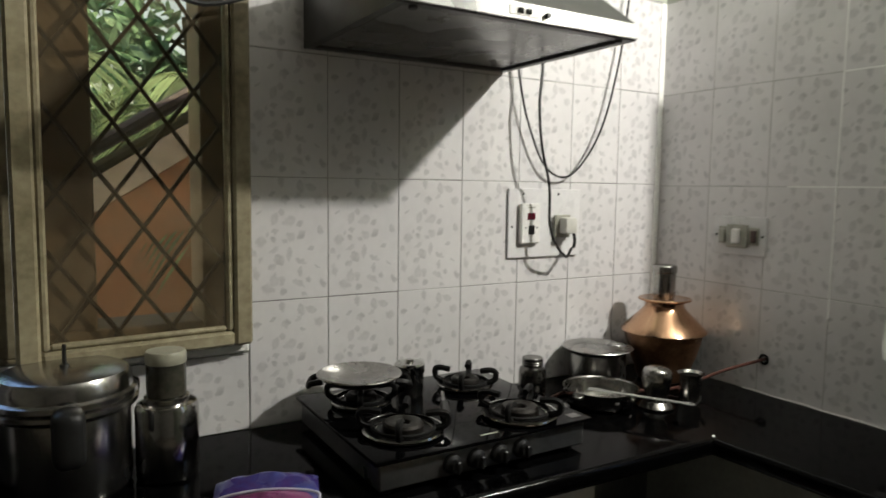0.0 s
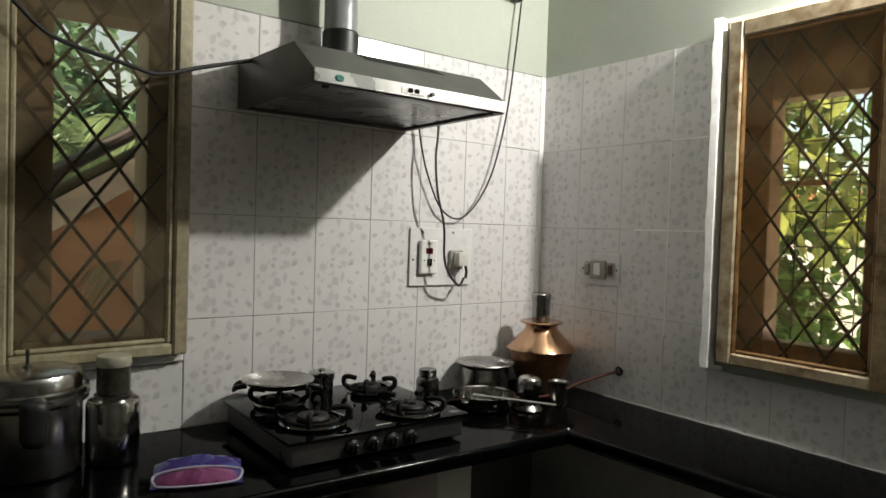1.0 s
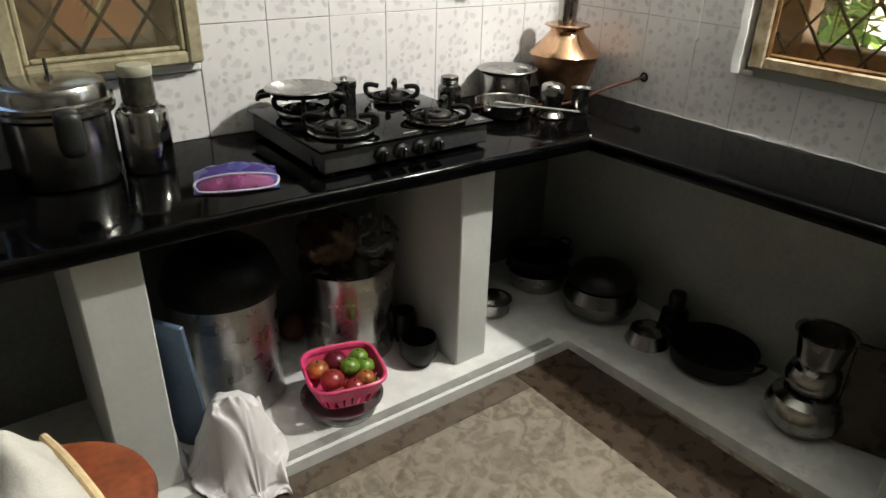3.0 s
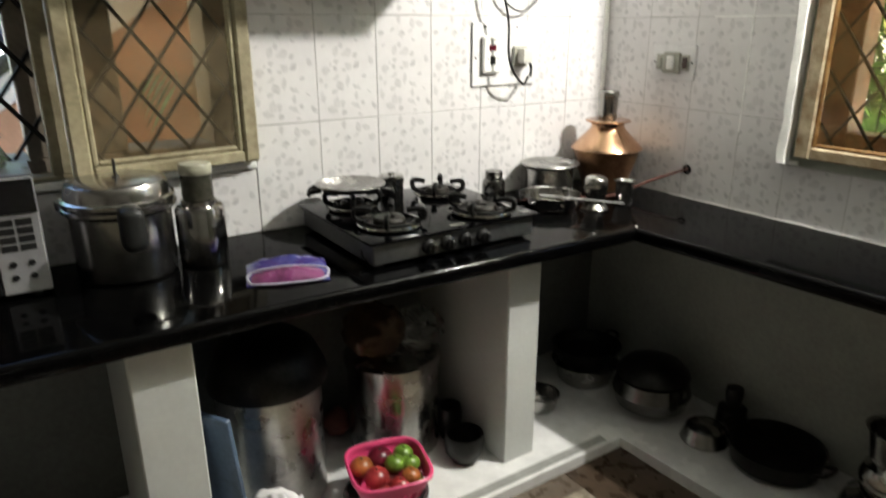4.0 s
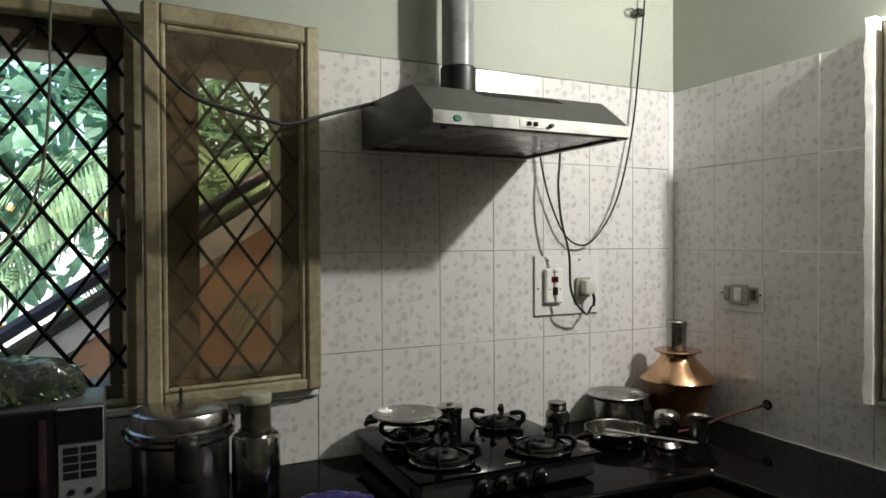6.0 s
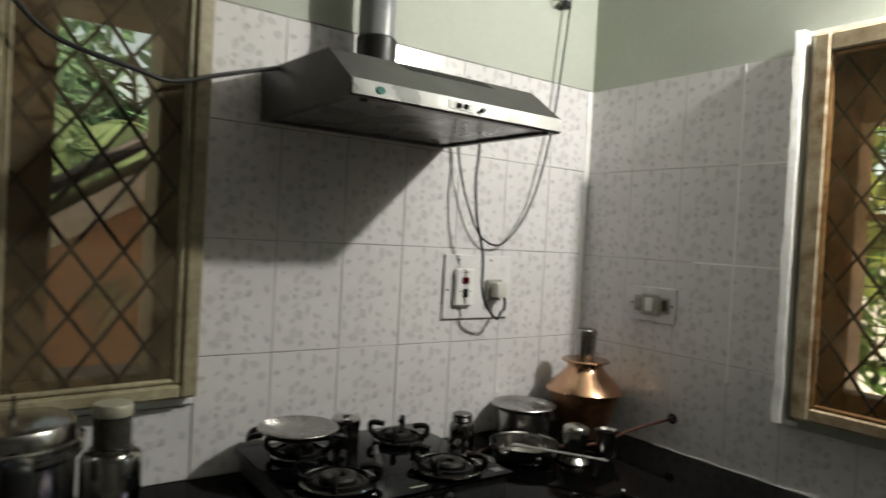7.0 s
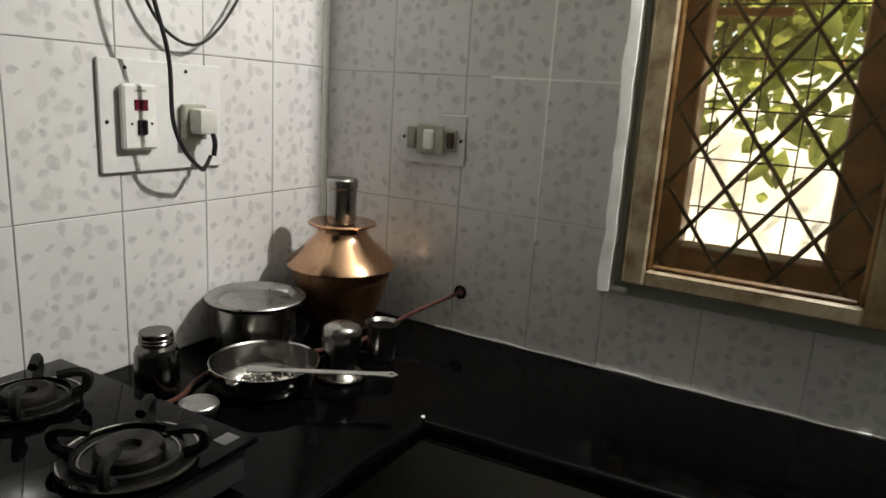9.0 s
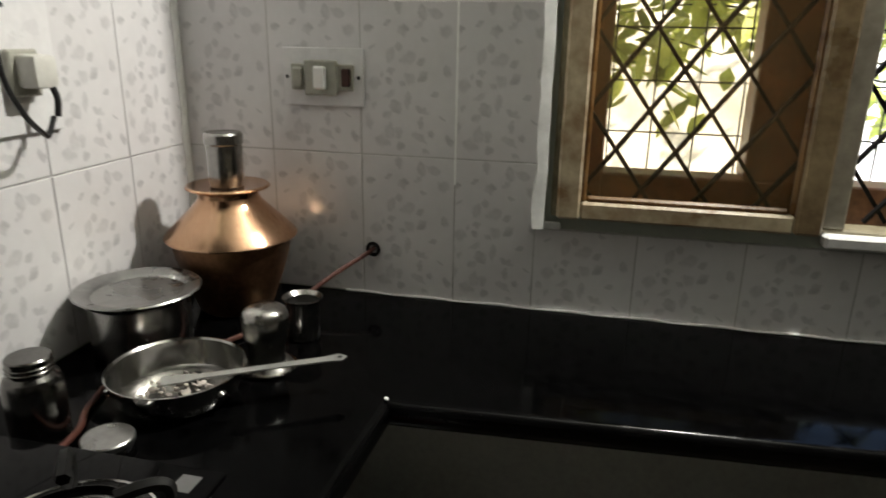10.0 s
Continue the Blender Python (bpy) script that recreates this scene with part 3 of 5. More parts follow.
grille(win2, "y", BY0 + 0.022, -1.335, BZ0 + 0.013, BZ1 - 0.03, 0.064, M_GRILLE, 0.0052, (-1.293, 1.5675))
bm = B()
for k in range(11):
    y = BY0 + 0.03 + k * 0.092
    tube(bm, [(WT + 0.02, y, BZ0), (WT + 0.02, y, BZ1)], 0.0021, 5, 1)
for k in range(10):
    z = BZ0 + 0.03 + k * 0.112
    tube(bm, [(WT + 0.023, BY0, z), (WT + 0.023, BY1, z)], 0.0021, 5, 1)
part("wire_mesh", bm, M_GRILLE, win2, "square wire mesh")

# lamp on the east wall, above the window
lamp = thing("wall_lamp", (0.004, BULB[1], BULB[2]), "bare energy-saving bulb in a white holder on the wall", "lamp")
part("back_plate", lathe(B(), [(0, 0), (0.045, 0), (0.045, 0.010), (0.030, 0.018), (0, 0.018)], 28), M_SWITCH, lamp).matrix_basis = pose(0, 0, 0.06, 0, -90, 0)
part("holder", lathe(B(), [(0, 0), (0.018, 0), (0.020, 0.03), (0.016, 0.05), (0, 0.05)], 24), M_SWITCH, lamp).matrix_basis = pose(-0.012, 0, 0.06, 0, -90, 0)

# ---------------------------------------------------------------- cooker hood and cables
hood = thing("cooker_hood", (0, 0, 0), "grey steel cooker hood with a bright front band, on the tiles", "cooker hood")
HX0, HX1, HY, HZ = -1.262, -0.664, -0.508, 1.773
bm = B()
prism(bm, [(-0.001, HZ), (-0.001, 1.905), (-0.392, 1.892), (HY + 0.004, 1.810), (HY + 0.004, HZ)], "x", HX0, HX1)
bottom = [f for f in bm.faces if all(abs(v.co.z - HZ) < 1e-4 for v in f.verts)]
bmesh.ops.recalc_face_normals(bm, faces=bm.faces[:])
r = bmesh.ops.inset_individual(bm, faces=bottom, thickness=0.028)
r = bmesh.ops.extrude_discrete_faces(bm, faces=bottom)
bmesh.ops.translate(bm, verts=[v for f in r["faces"] for v in f.verts], vec=(0, 0, 0.018))
part("canopy", bm, M_HOOD, hood, sharp=20)
part("front_band", box(B(), HX0 + 0.001, HX1 - 0.001, HY - 0.003, HY + 0.003, HZ + 0.003, HZ + 0.036, 0.001), M_HOOD_BAND, hood, "bright brushed front band")
part("filter", box(B(), HX0 + 0.030, HX1 - 0.030, HY + 0.034, -0.030, HZ + 0.006, HZ + 0.012, 0.002), M_HOOD_UNDER, hood, "smooth metal underside panel")
slit = None
for k in range(25):
    if slit is None:
        slit = part("vent_slit", box(B(), -0.0026, 0.0026, -0.017, 0.017, -0.002, 0.0008), M_BLACK, hood, "dark vent slit")
        ob = slit
    else:
        ob = new("vent_slit", slit.data)
        ob.parent = hood
        ob["label"] = "dark vent slit"
    ob.matrix_basis = pose(-1.078 + k * 0.0104, -0.4065, 1.8815, 36.2, 0, 0) @ pose(0, 0, 0, 0, 0, 38)
part("badge", lathe(B(), [(0, 0), (0.012, 0), (0.010, 0.003), (0, 0.003)], 20, squash=0.7), mat("green_badge", (0.05, 0.22, 0.18), 0.3), hood, "small green oval badge").matrix_basis = pose(-1.195, HY - 0.003, HZ + 0.019, 90, 0, 0)
plate = part("switch_plate", box(B(), -1.020, -0.945, HY - 0.0045, HY - 0.002, HZ + 0.010, HZ + 0.029, 0.001), M_SWITCH, hood, "pale switch plate")
for x in (-0.992, -0.972):
    part("switch", box(B(), x - 0.007, x + 0.007, HY - 0.008, HY - 0.004, HZ + 0.014, HZ + 0.025, 0.002), M_SCREEN, plate, "small dark switch")
part("knob", lathe(B(), [(0, 0), (0.006, 0), (0.005, 0.010), (0, 0.010)], 14), M_BLACK, hood).matrix_basis = pose(-0.925, HY - 0.002, HZ + 0.018, 90, 0, 0)
for x in (HX0 + 0.04, HX1 - 0.04):
    part("screw", lathe(B(), [(0, 0), (0.010, 0), (0.008, -0.006), (0, -0.006)], 16), M_BLACK, hood).matrix_basis = pose(x, HY + 0.018, HZ, 0, 0, 0)
bm = B()
lathe(bm, [(0.050, 0), (0.050, 0.94), (0.048, 0.94), (0.048, 0)], 36)
part("duct", bm, mat("grey_duct", (0.25, 0.255, 0.265), 0.35, vary=0.06), hood, "smooth grey exhaust pipe").matrix_basis = pose(-0.985, -0.105, 1.90, 0, 0, 0)
part("collar", lathe(B(), [(0.0515, 0), (0.055, 0.003), (0.055, 0.125), (0.0515, 0.130)], 36), M_BLACK, hood, "black pipe collar").matrix_basis = pose(-0.985, -0.105, 1.898, 0, 0, 0)


def cable(name, pts, r, material, label):
    bm = tube(B(), pts, r, 7, 8)
    return tagged(part(name, bm, material), label, "cable")


cable("hanging_cable", [(-0.16, -0.025, 2.84), (-0.164, -0.028, 2.451), (-0.197, -0.028, 2.115), (-0.23, -0.028, 1.885), (-0.286, -0.028, 1.675), (-0.354, -0.028, 1.55), (-0.441, -0.028, 1.478), (-0.528, -0.028, 1.511), (-0.592, -0.028, 1.632), (-0.623, -0.028, 1.737), (-0.636, -0.028, 1.803), (-0.656, -0.028, 1.844)], 0.0033, M_CABLE, "thin black cable looping down the tiled wall")
cable("plug_cord", [(-0.624, -0.088, 1.846), (-0.595, -0.088, 1.803), (-0.595, -0.088, 1.744), (-0.6, -0.088, 1.677), (-0.588, -0.088, 1.564), (-0.554, -0.085, 1.449), (-0.548, -0.085, 1.335), (-0.522, -0.085, 1.276), (-0.47, -0.066, 1.239), (-0.452, -0.058, 1.24), (-0.436, -0.056, 1.262)], 0.0042, M_CABLE, "black cord from the cooker hood to the plug")
cable("window_cable", [(-1.235, -0.10, 1.902), (-1.27, -0.105, 1.893), (-1.40, -0.11, 1.852), (-1.511, -0.12, 1.816), (-1.587, -0.125, 1.826), (-1.742, -0.13, 1.860), (-1.82, -0.135, 1.918), (-1.87, -0.13, 1.982), (-1.925, -0.12, 2.045), (-2.02, -0.09, 2.2), (-2.06, -0.03, 2.5)], 0.0058, M_CABLE, "black cable strung across the shutter to the cooker hood")
cable("drooping_wire", [(-2.06, -0.03, 2.50), (-2.077, -0.05, 2.033), (-2.079, -0.05, 1.90), (-2.089, -0.05, 1.74), (-2.111, -0.05, 1.62), (-2.167, -0.05, 1.513), (-2.26, -0.045, 1.43), (-2.34, -0.03, 1.36)], 0.0035, M_CABLE_GREY, "dusty greenish wire hanging before the open window")

hk = thing("cable_clip", (-0.188, -0.022, 2.335), "small black plastic connector where cables meet the wall", "connector")
part("block", box(B(), -0.016, 0.020, -0.012, 0.018, -0.012, 0.014, 0.004), M_BLACK, hk)
part("hook", tube(B(), [(-0.045, 0.02, 0.010), (-0.040, -0.008, 0.006), (-0.028, -0.010, -0.010), (-0.018, 0.0, 0.0)], 0.004, 7, 4), M_STEEL_DULL, hk, "bent steel hook")

# ---------------------------------------------------------------- switches
plate = thing("power_socket", (-0.504, 0.0, 1.337), "white socket board with switch, red light and plug", "socket")
part("board", box(B(), -0.138, 0.138, -0.009, -0.001, -0.103, 0.103, 0.0012), M_BOARD, plate)
sw = part("switch_unit", box(B(), -0.104, -0.032, -0.028, -0.012, -0.060, 0.060, 0.004), M_SWITCH, plate)
part("indicator", box(B(), -0.082, -0.054, -0.0305, -0.027, 0.012, 0.032, 0.001), M_RED, sw, "red indicator window")
part("rocker", box(B(), -0.077, -0.057, -0.033, -0.027, -0.032, -0.005, 0.002), M_BLACK, sw, "black rocker switch")
for dx in (-0.088, -0.046):
    part("screw", lathe(B(), [(0, 0), (0.003, 0), (0.002, 0.002), (0, 0.002)], 10), M_BLACK, sw).matrix_basis = pose(dx, -0.0275, -0.012, 90, 0, 0)
part("maker_mark", box(B(), -0.080, -0.056, -0.0288, -0.0275, 0.046, 0.050), M_SWITCH_OLD, sw)
part("socket_unit", box(B(), 0.030, 0.088, -0.026, -0.012, -0.045, 0.025, 0.003), M_SWITCH_OLD, plate)
plug = part("plug", box(B(), 0.040, 0.085, -0.062, -0.024, -0.032, 0.018, 0.009, 2), M_PLUG, plate, "aged grey plug")
part("cord_grip", tube(B(), [(0.075, -0.055, -0.03), (0.078, -0.058, -0.05), (0.076, -0.056, -0.075)], 0.005, 8, 4), M_CABLE, plug)
for dx, dz in ((-0.085, 0.088), (0.050, 0.088), (-0.125, -0.01)):
    part("screw", lathe(B(), [(0, 0), (0.004, 0), (0.003, 0.002), (0, 0.002)], 10), M_BLACK, plate).matrix_basis = pose(dx, -0.009, dz, 90, 0, 0)

plate2 = thing("switch_plate", (-0.0015, -0.324, 1.308), "white switch plate with three old modules on tiles", "switch", "", 2.5)
part("board", box(B(), -0.008, -0.001, -0.086, 0.086, -0.058, 0.058, 0.0015), M_BOARD, plate2)
part("surround", box(B(), -0.015, -0.008, -0.066, 0.066, -0.026, 0.026, 0.002), M_SWITCH_OLD, plate2)
part("centre_block", box(B(), -0.022, -0.012, -0.034, 0.036, -0.036, 0.034, 0.003), M_SWITCH_OLD, plate2)
part("rocker", box(B(), -0.032, -0.018, -0.012, 0.014, -0.024, 0.022, 0.004), M_SWITCH, plate2, "white rocker switch")
part("regulator", box(B(), -0.024, -0.012, 0.040, 0.062, -0.022, 0.020, 0.004), M_SWITCH_OLD, plate2)
part("indicator", box(B(), -0.020, -0.012, -0.060, -0.042, -0.018, 0.018, 0.002), M_BROWN, plate2, "dark brown indicator")
for dy in (0.076, -0.076):
    part("screw", lathe(B(), [(0, 0), (0.004, 0), (0.003, 0.002), (0, 0.002)], 10), M_BLACK, plate2).matrix_basis = pose(-0.010, dy, 0, 0, -90, 0)

# ---------------------------------------------------------------- hob
SX0, SX1, SY0, SY1 = -1.300, -0.757, -0.505, -0.035
ST = 0.922
hob = thing("gas_hob", (0, 0, 0), "four-burner black glass gas hob on the granite worktop", "gas hob")
part("body", box(B(), SX0 + 0.012, SX1 - 0.012, SY0 + 0.012, SY1 - 0.01, CT + 0.012, ST - 0.008, 0.004), M_HOBSIDE, hob, "steel body")
part("glass_top", box(B(), SX0, SX1, SY0, SY1, ST - 0.008, ST, 0.003, 2), M_HOBGLASS, hob, "black toughened glass top")
for x in (SX0 + 0.04, SX1 - 0.04):
    for y in (SY0 + 0.04, SY1 - 0.04):
        part("foot", lathe(B(), [(0, 0), (0.014, 0), (0.012, 0.014), (0, 0.014)], 16), M_BLACK, hob).matrix_basis = pose(x, y, CT, 0, 0, 0)
for k in range(4):
    kn = part("knob", lathe(B(), [(0, 0), (0.021, 0), (0.020, 0.010), (0.013, 0.014), (0.012, 0.026), (0, 0.027)], 24), M_BLACK, hob, "black turning knob")
    kn.matrix_basis = pose(-1.125 + k * 0.058, SY0 + 0.012, 0.884, 90, 0, 0)
    part("grip", box(B(), -0.004, 0.004, -0.013, 0.013, 0.02, 0.032, 0.002), M_BLACK, kn)


def burner(x, y, size, arms=True, turn=0.0):
    b = part("burner", lathe(B(), [(0, 0.001), (size * 0.60, 0.001), (size * 0.66, 0.010), (size * 0.66, 0.020), (size * 0.60, 0.026), (size * 0.48, 0.028), (size * 0.24, 0.024), (size * 0.20, 0.016), (0, 0.015)], 36), M_BURNER, hob, "sooty brass burner cap")
    b.matrix_basis = pose(x, y, ST, 0, 0, turn)
    part("drip_dish", lathe(B(), [(size * 0.58, 0.001), (size * 0.98, 0.004), (size * 1.02, 0.008), (size * 0.98, 0.009), (size * 0.60, 0.004)], 44), M_DISH, b, "blackened drip dish")
    part("dish_rim", lathe(B(), [(size * 0.90, 0.0080), (size * 0.94, 0.0078), (size * 0.955, 0.0098), (size * 0.94, 0.0112), (size * 0.90, 0.0104)], 44), M_STEEL_DARK, b, "dull inner rim")
    part("drip_ring", lathe(B(), [(size * 1.03, 0.004), (size * 1.20, 0.002), (size * 1.30, 0.007), (size * 1.27, 0.012), (size * 1.16, 0.009), (size * 1.04, 0.008)], 44), M_DISH, b, "blackened drip ring")
    part("ring_edge", lathe(B(), [(size * 1.275, 0.0075), (size * 1.315, 0.0065), (size * 1.325, 0.0095), (size * 1.30, 0.0135), (size * 1.265, 0.0125)], 44), M_STEEL, b, "bright worn steel rim")
    if arms:
        s = part("pan_support", lathe(B(), [(size * 1.0, 0.010), (size * 1.06, 0.012), (size * 1.06, 0.018), (size * 1.0, 0.020)], 40), M_IRON, b, "black cast-iron pan support")
        for k in range(4):
            a = math.pi / 4 + k * math.pi / 2
            c, sn = math.cos(a), math.sin(a)
            bm = B()
            tube(bm, [(c * size * 1.03, sn * size * 1.03, 0.012), (c * size * 1.38, sn * size * 1.38, 0.022), (c * size * 1.42, sn * size * 1.42, 0.042), (c * size * 1.15, sn * size * 1.15, 0.047), (c * size * 0.72, sn * size * 0.72, 0.043)], 0.0078, 6, 5)
            part("arm", bm, M_IRON, s)
    return b


burner(-1.180, -0.385, 0.066, True, 12)
burner(-0.898, -0.418, 0.066, True, -8)
burner(-0.885, -0.165, 0.056, True, 5)
burner(-1.180, -0.165, 0.056, True, 20)
part("sticker", box(B(), -0.800, -0.772, -0.485, -0.461, ST, ST + 0.0006), M_HOBSIDE, hob, "small pale sticker")
part("maker_mark", box(B(), -1.045, -1.000, -0.480, -0.474, ST, ST + 0.0006), M_SWITCH_OLD, hob)


def vessel(name, at, outer, wall, material, label, category, group="", turn=0.0, extra=None):
    """A thin-walled turned vessel; outer runs from the base's centre to the rim."""
    t = thing(name, at, label, category, group, turn)
    inner = [(max(0.0, r - wall), z + (wall if k == 0 or r < 1e-5 else 0)) for k, (r, z) in enumerate(outer)]
    inner = [(r, max(z, wall)) for r, z in inner]
    part("body", lathe(B(), outer + inner[::-1], 48), material, t)
    return t


# covered pan on the back burner, with a steel plate as its lid
v = vessel("covered_pan", (-1.185, -0.165, ST + 0.052), [(0, 0), (0.055, 0), (0.076, 0.005), (0.088, 0.012), (0.092, 0.018)], 0.002, M_SOOT, "sooty wok covered with a steel plate on the hob", "pan")
part("lid", lathe(B(), [(0, 0.006), (0.060, 0.007), (0.080, 0.013), (0.098, 0.021), (0.102, 0.023), (0.100, 0.025), (0.078, 0.017), (0.058, 0.011), (0, 0.009)], 52), M_STEEL_DULL, v, "shallow steel plate")
for sx in (-1, 1):
    part("handle", tube(B(), [(sx * 0.084, -0.030, 0.012), (sx * 0.112, -0.026, 0.006), (sx * 0.120, 0.0, -0.006), (sx * 0.112, 0.026, 0.006), (sx * 0.084, 0.030, 0.012)], 0.0075, 8, 5), M_SOOT, v, "black loop handle").matrix_basis = pose(0, 0, 0, 0, 0, -25)
v = vessel("steel_canister", (-1.045, -0.155, ST), [(0, 0), (0.034, 0), (0.036, 0.006), (0.036, 0.072)], 0.0015, M_STEEL, "small round steel canister with a pressed lid", "canister")
part("lid", lathe(B(), [(0.0375, 0.058), (0.0385, 0.060), (0.0385, 0.078), (0.034, 0.082), (0.012, 0.084), (0.010, 0.090), (0, 0.091)], 36), M_STEEL, v)
lighter = thing("gas_lighter", (-1.02, -0.285, ST + 0.010), "thin black gas lighter lying on the hob", "lighter", "", 62)
part("barrel", tube(B(), [(-0.005, 0, 0), (0.085, 0, 0)], 0.005, 8, 1), M_STEEL_DULL, lighter)
part("handle", box(B(), -0.085, -0.005, -0.010, 0.010, -0.009, 0.010, 0.004), M_BLACK, lighter)

jar = vessel("steel_jar", (-0.652, -0.152, CT), [(0, 0), (0.039, 0), (0.042, 0.005), (0.042, 0.080), (0.038, 0.090), (0.031, 0.095), (0.031, 0.103)], 0.0015, M_STEEL_DARK, "dull steel spice jar with a screw neck", "jar")
lid = part("lid", lathe(B(), [(0.0315, 0.097), (0.0320, 0.098), (0.0320, 0.116), (0.030, 0.118), (0, 0.118)], 36), M_STEEL_DARK, jar, "screwed steel lid")
for z in (0.101, 0.107):
    part("thread", lathe(B(), [(0.0318, z - 0.0015), (0.0332, z), (0.0318, z + 0.0015)], 36), M_STEEL_DARK, lid)
jar.matrix_basis = pose(-0.652, -0.152, CT) @ Matrix.Diagonal((0.92, 0.92, 1.06, 1))

t = vessel("lidded_tin", (-0.655, -0.262, CT), [(0, 0), (0.030, 0), (0.032, 0.003), (0.032, 0.014)], 0.0012, M_STEEL_DULL, "low round steel tin with a pale lid", "tin")
part("lid", lathe(B(), [(0.033, 0.010), (0.035, 0.011), (0.035, 0.018), (0.033, 0.020), (0, 0.0195)], 36), M_ALU, t)

pot = vessel("cooking_pot", (-0.368, -0.112, CT), [(0, 0), (0.070, 0), (0.084, 0.010), (0.086, 0.030), (0.086, 0.098), (0.094, 0.104)], 0.0018, M_STEEL_DULL, "round steel cooking pot with a flat lid by the tiles", "pot")
part("lid", lathe(B(), [(0, 0.1045), (0.080, 0.1045), (0.086, 0.109), (0.104, 0.113), (0.107, 0.1145), (0.105, 0.117), (0.084, 0.1125), (0.077, 0.1075), (0, 0.1070)], 52), M_ALU, pot, "dished aluminium lid")

pan = vessel("steel_pan", (-0.505, -0.272, CT), [(0, 0), (0.074, 0), (0.090, 0.010), (0.098, 0.028), (0.101, 0.050), (0.104, 0.053)], 0.0018, M_STEEL, "open shallow steel pan with dried leftovers", "pan")
rng = random.Random(8)
bm = B()
for k in range(46):
    a, rr = rng.uniform(0, 6.28), 0.058 * math.sqrt(rng.random())
    bmesh.ops.create_icosphere(bm, subdivisions=1, radius=1, matrix=pose(0.012 + rr * math.cos(a), 0.008 + rr * math.sin(a), 0.004, rng.uniform(0, 90), 0, rng.uniform(0, 360)) @ Matrix.Diagonal((rng.uniform(0.003, 0.009), rng.uniform(0.002, 0.006), rng.uniform(0.001, 0.003), 1)))
tagged(part("food_residue", bm, M_FOOD, pan, "dry pale scraps of food"), kind="stuff")
for a in (0.6, 2.3, 4.4):
    part("rivet", lathe(B(), [(0, 0), (0.008, 0), (0.005, 0.004), (0, 0.005)], 12), M_STEEL, pan).matrix_basis = pose(0.099 * math.cos(a), 0.099 * math.sin(a), 0.03, 90, 0, math.degrees(a) + 90)
sp = thing("spatula", (-0.545, -0.315, CT + 0.056), "flat steel spatula resting across the pan's rim", "spatula", "", -58)
bm = prism(B(), [(-0.035, -0.013), (-0.005, -0.013), (0.02, -0.007), (0.205, -0.008), (0.230, -0.012), (0.241, 0.0), (0.230, 0.012), (0.205, 0.008), (0.02, 0.007), (-0.005, 0.013), (-0.035, 0.013)], "z", 0.0, 0.0022)
part("blade_and_handle", bm, M_SPATULA, sp)
part("hang_hole", lathe(B(), [(0, 0.0023), (0.004, 0.0023), (0.004, 0.0028), (0, 0.0028)], 14, (0.229, 0, 0)), M_BLACK, sp)

g = vessel("upturned_tumbler", (-0.385, -0.362, CT + 0.004), [(0, 0), (0.043, 0), (0.044, 0.004), (0.033, 0.016), (0.030, 0.034), (0.036, 0.052), (0.040, 0.070), (0.040, 0.090), (0.0385, 0.098), (0.034, 0.105), (0.026, 0.110), (0.014, 0.1128), (0, 0.1135)], 0.0012, M_STEEL_DULL, "rounded steel pot standing upside down", "tumbler")
tagged(part("saucer", lathe(B(), [(0, 0), (0.040, 0), (0.050, 0.004), (0.050, 0.006), (0.040, 0.003), (0, 0.003)], 36), M_STEEL, None), "small flat steel saucer", "saucer").location = (-0.385, -0.362, CT)
cup = vessel("steel_cup", (-0.258, -0.372, CT), [(0, 0), (0.026, 0), (0.029, 0.004), (0.031, 0.076), (0.037, 0.082), (0.038, 0.083)], 0.0012, M_STEEL_DULL, "straight steel cup with a rolled rim", "cup")
part("contents", lathe(B(), [(0, 0.060), (0.0295, 0.060)], 30), M_SOOT, cup)

# copper water pot with an upturned steel glass on top
cp = thing("copper_pot", (-0.147, -0.172, CT), "bulbous copper water pot in the corner of the worktop", "pot")
prof = [(0, 0.004), (0.062, 0.0), (0.070, 0.006), (0.080, 0.035), (0.096, 0.080), (0.107, 0.120), (0.112, 0.146), (0.113, 0.153), (0.123, 0.155), (0.1245, 0.158), (0.122, 0.162), (0.098, 0.188), (0.072, 0.215), (0.060, 0.229), (0.056, 0.238), (0.058, 0.246), (0.068, 0.251), (0.076, 0.254), (0.078, 0.256)]
inner = [(r - 0.002, z) for r, z in prof[11:]]
prof, inner = [(r * 1.05, z) for r, z in prof], [(r * 1.05, z) for r, z in inner]
part("belly", lathe(B(), prof[:9], 64), M_COPPER_DARK, cp, "tarnished copper belly, darkened for shade below the shoulder")
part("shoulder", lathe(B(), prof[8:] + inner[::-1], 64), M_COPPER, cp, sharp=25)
part("rim", lathe(B(), [(0.074, 0.252), (0.080, 0.254), (0.081, 0.257), (0.078, 0.260), (0.060, 0.2585), (0.040, 0.2575), (0, 0.2575), (0, 0.2545), (0.05, 0.254)], 52), M_COPPER, cp, "flat copper cover and rim")
mug = vessel("steel_glass", (-0.157, -0.176, CT + 0.260), [(0, 0), (0.032, 0), (0.033, 0.003), (0.0345, 0.080), (0.037, 0.083), (0.037, 0.100), (0.034, 0.104), (0.031, 0.1025), (0, 0.1025)], 0.0012, M_STEEL_DULL, "steel drinking glass upside down on the copper pot", "glass")

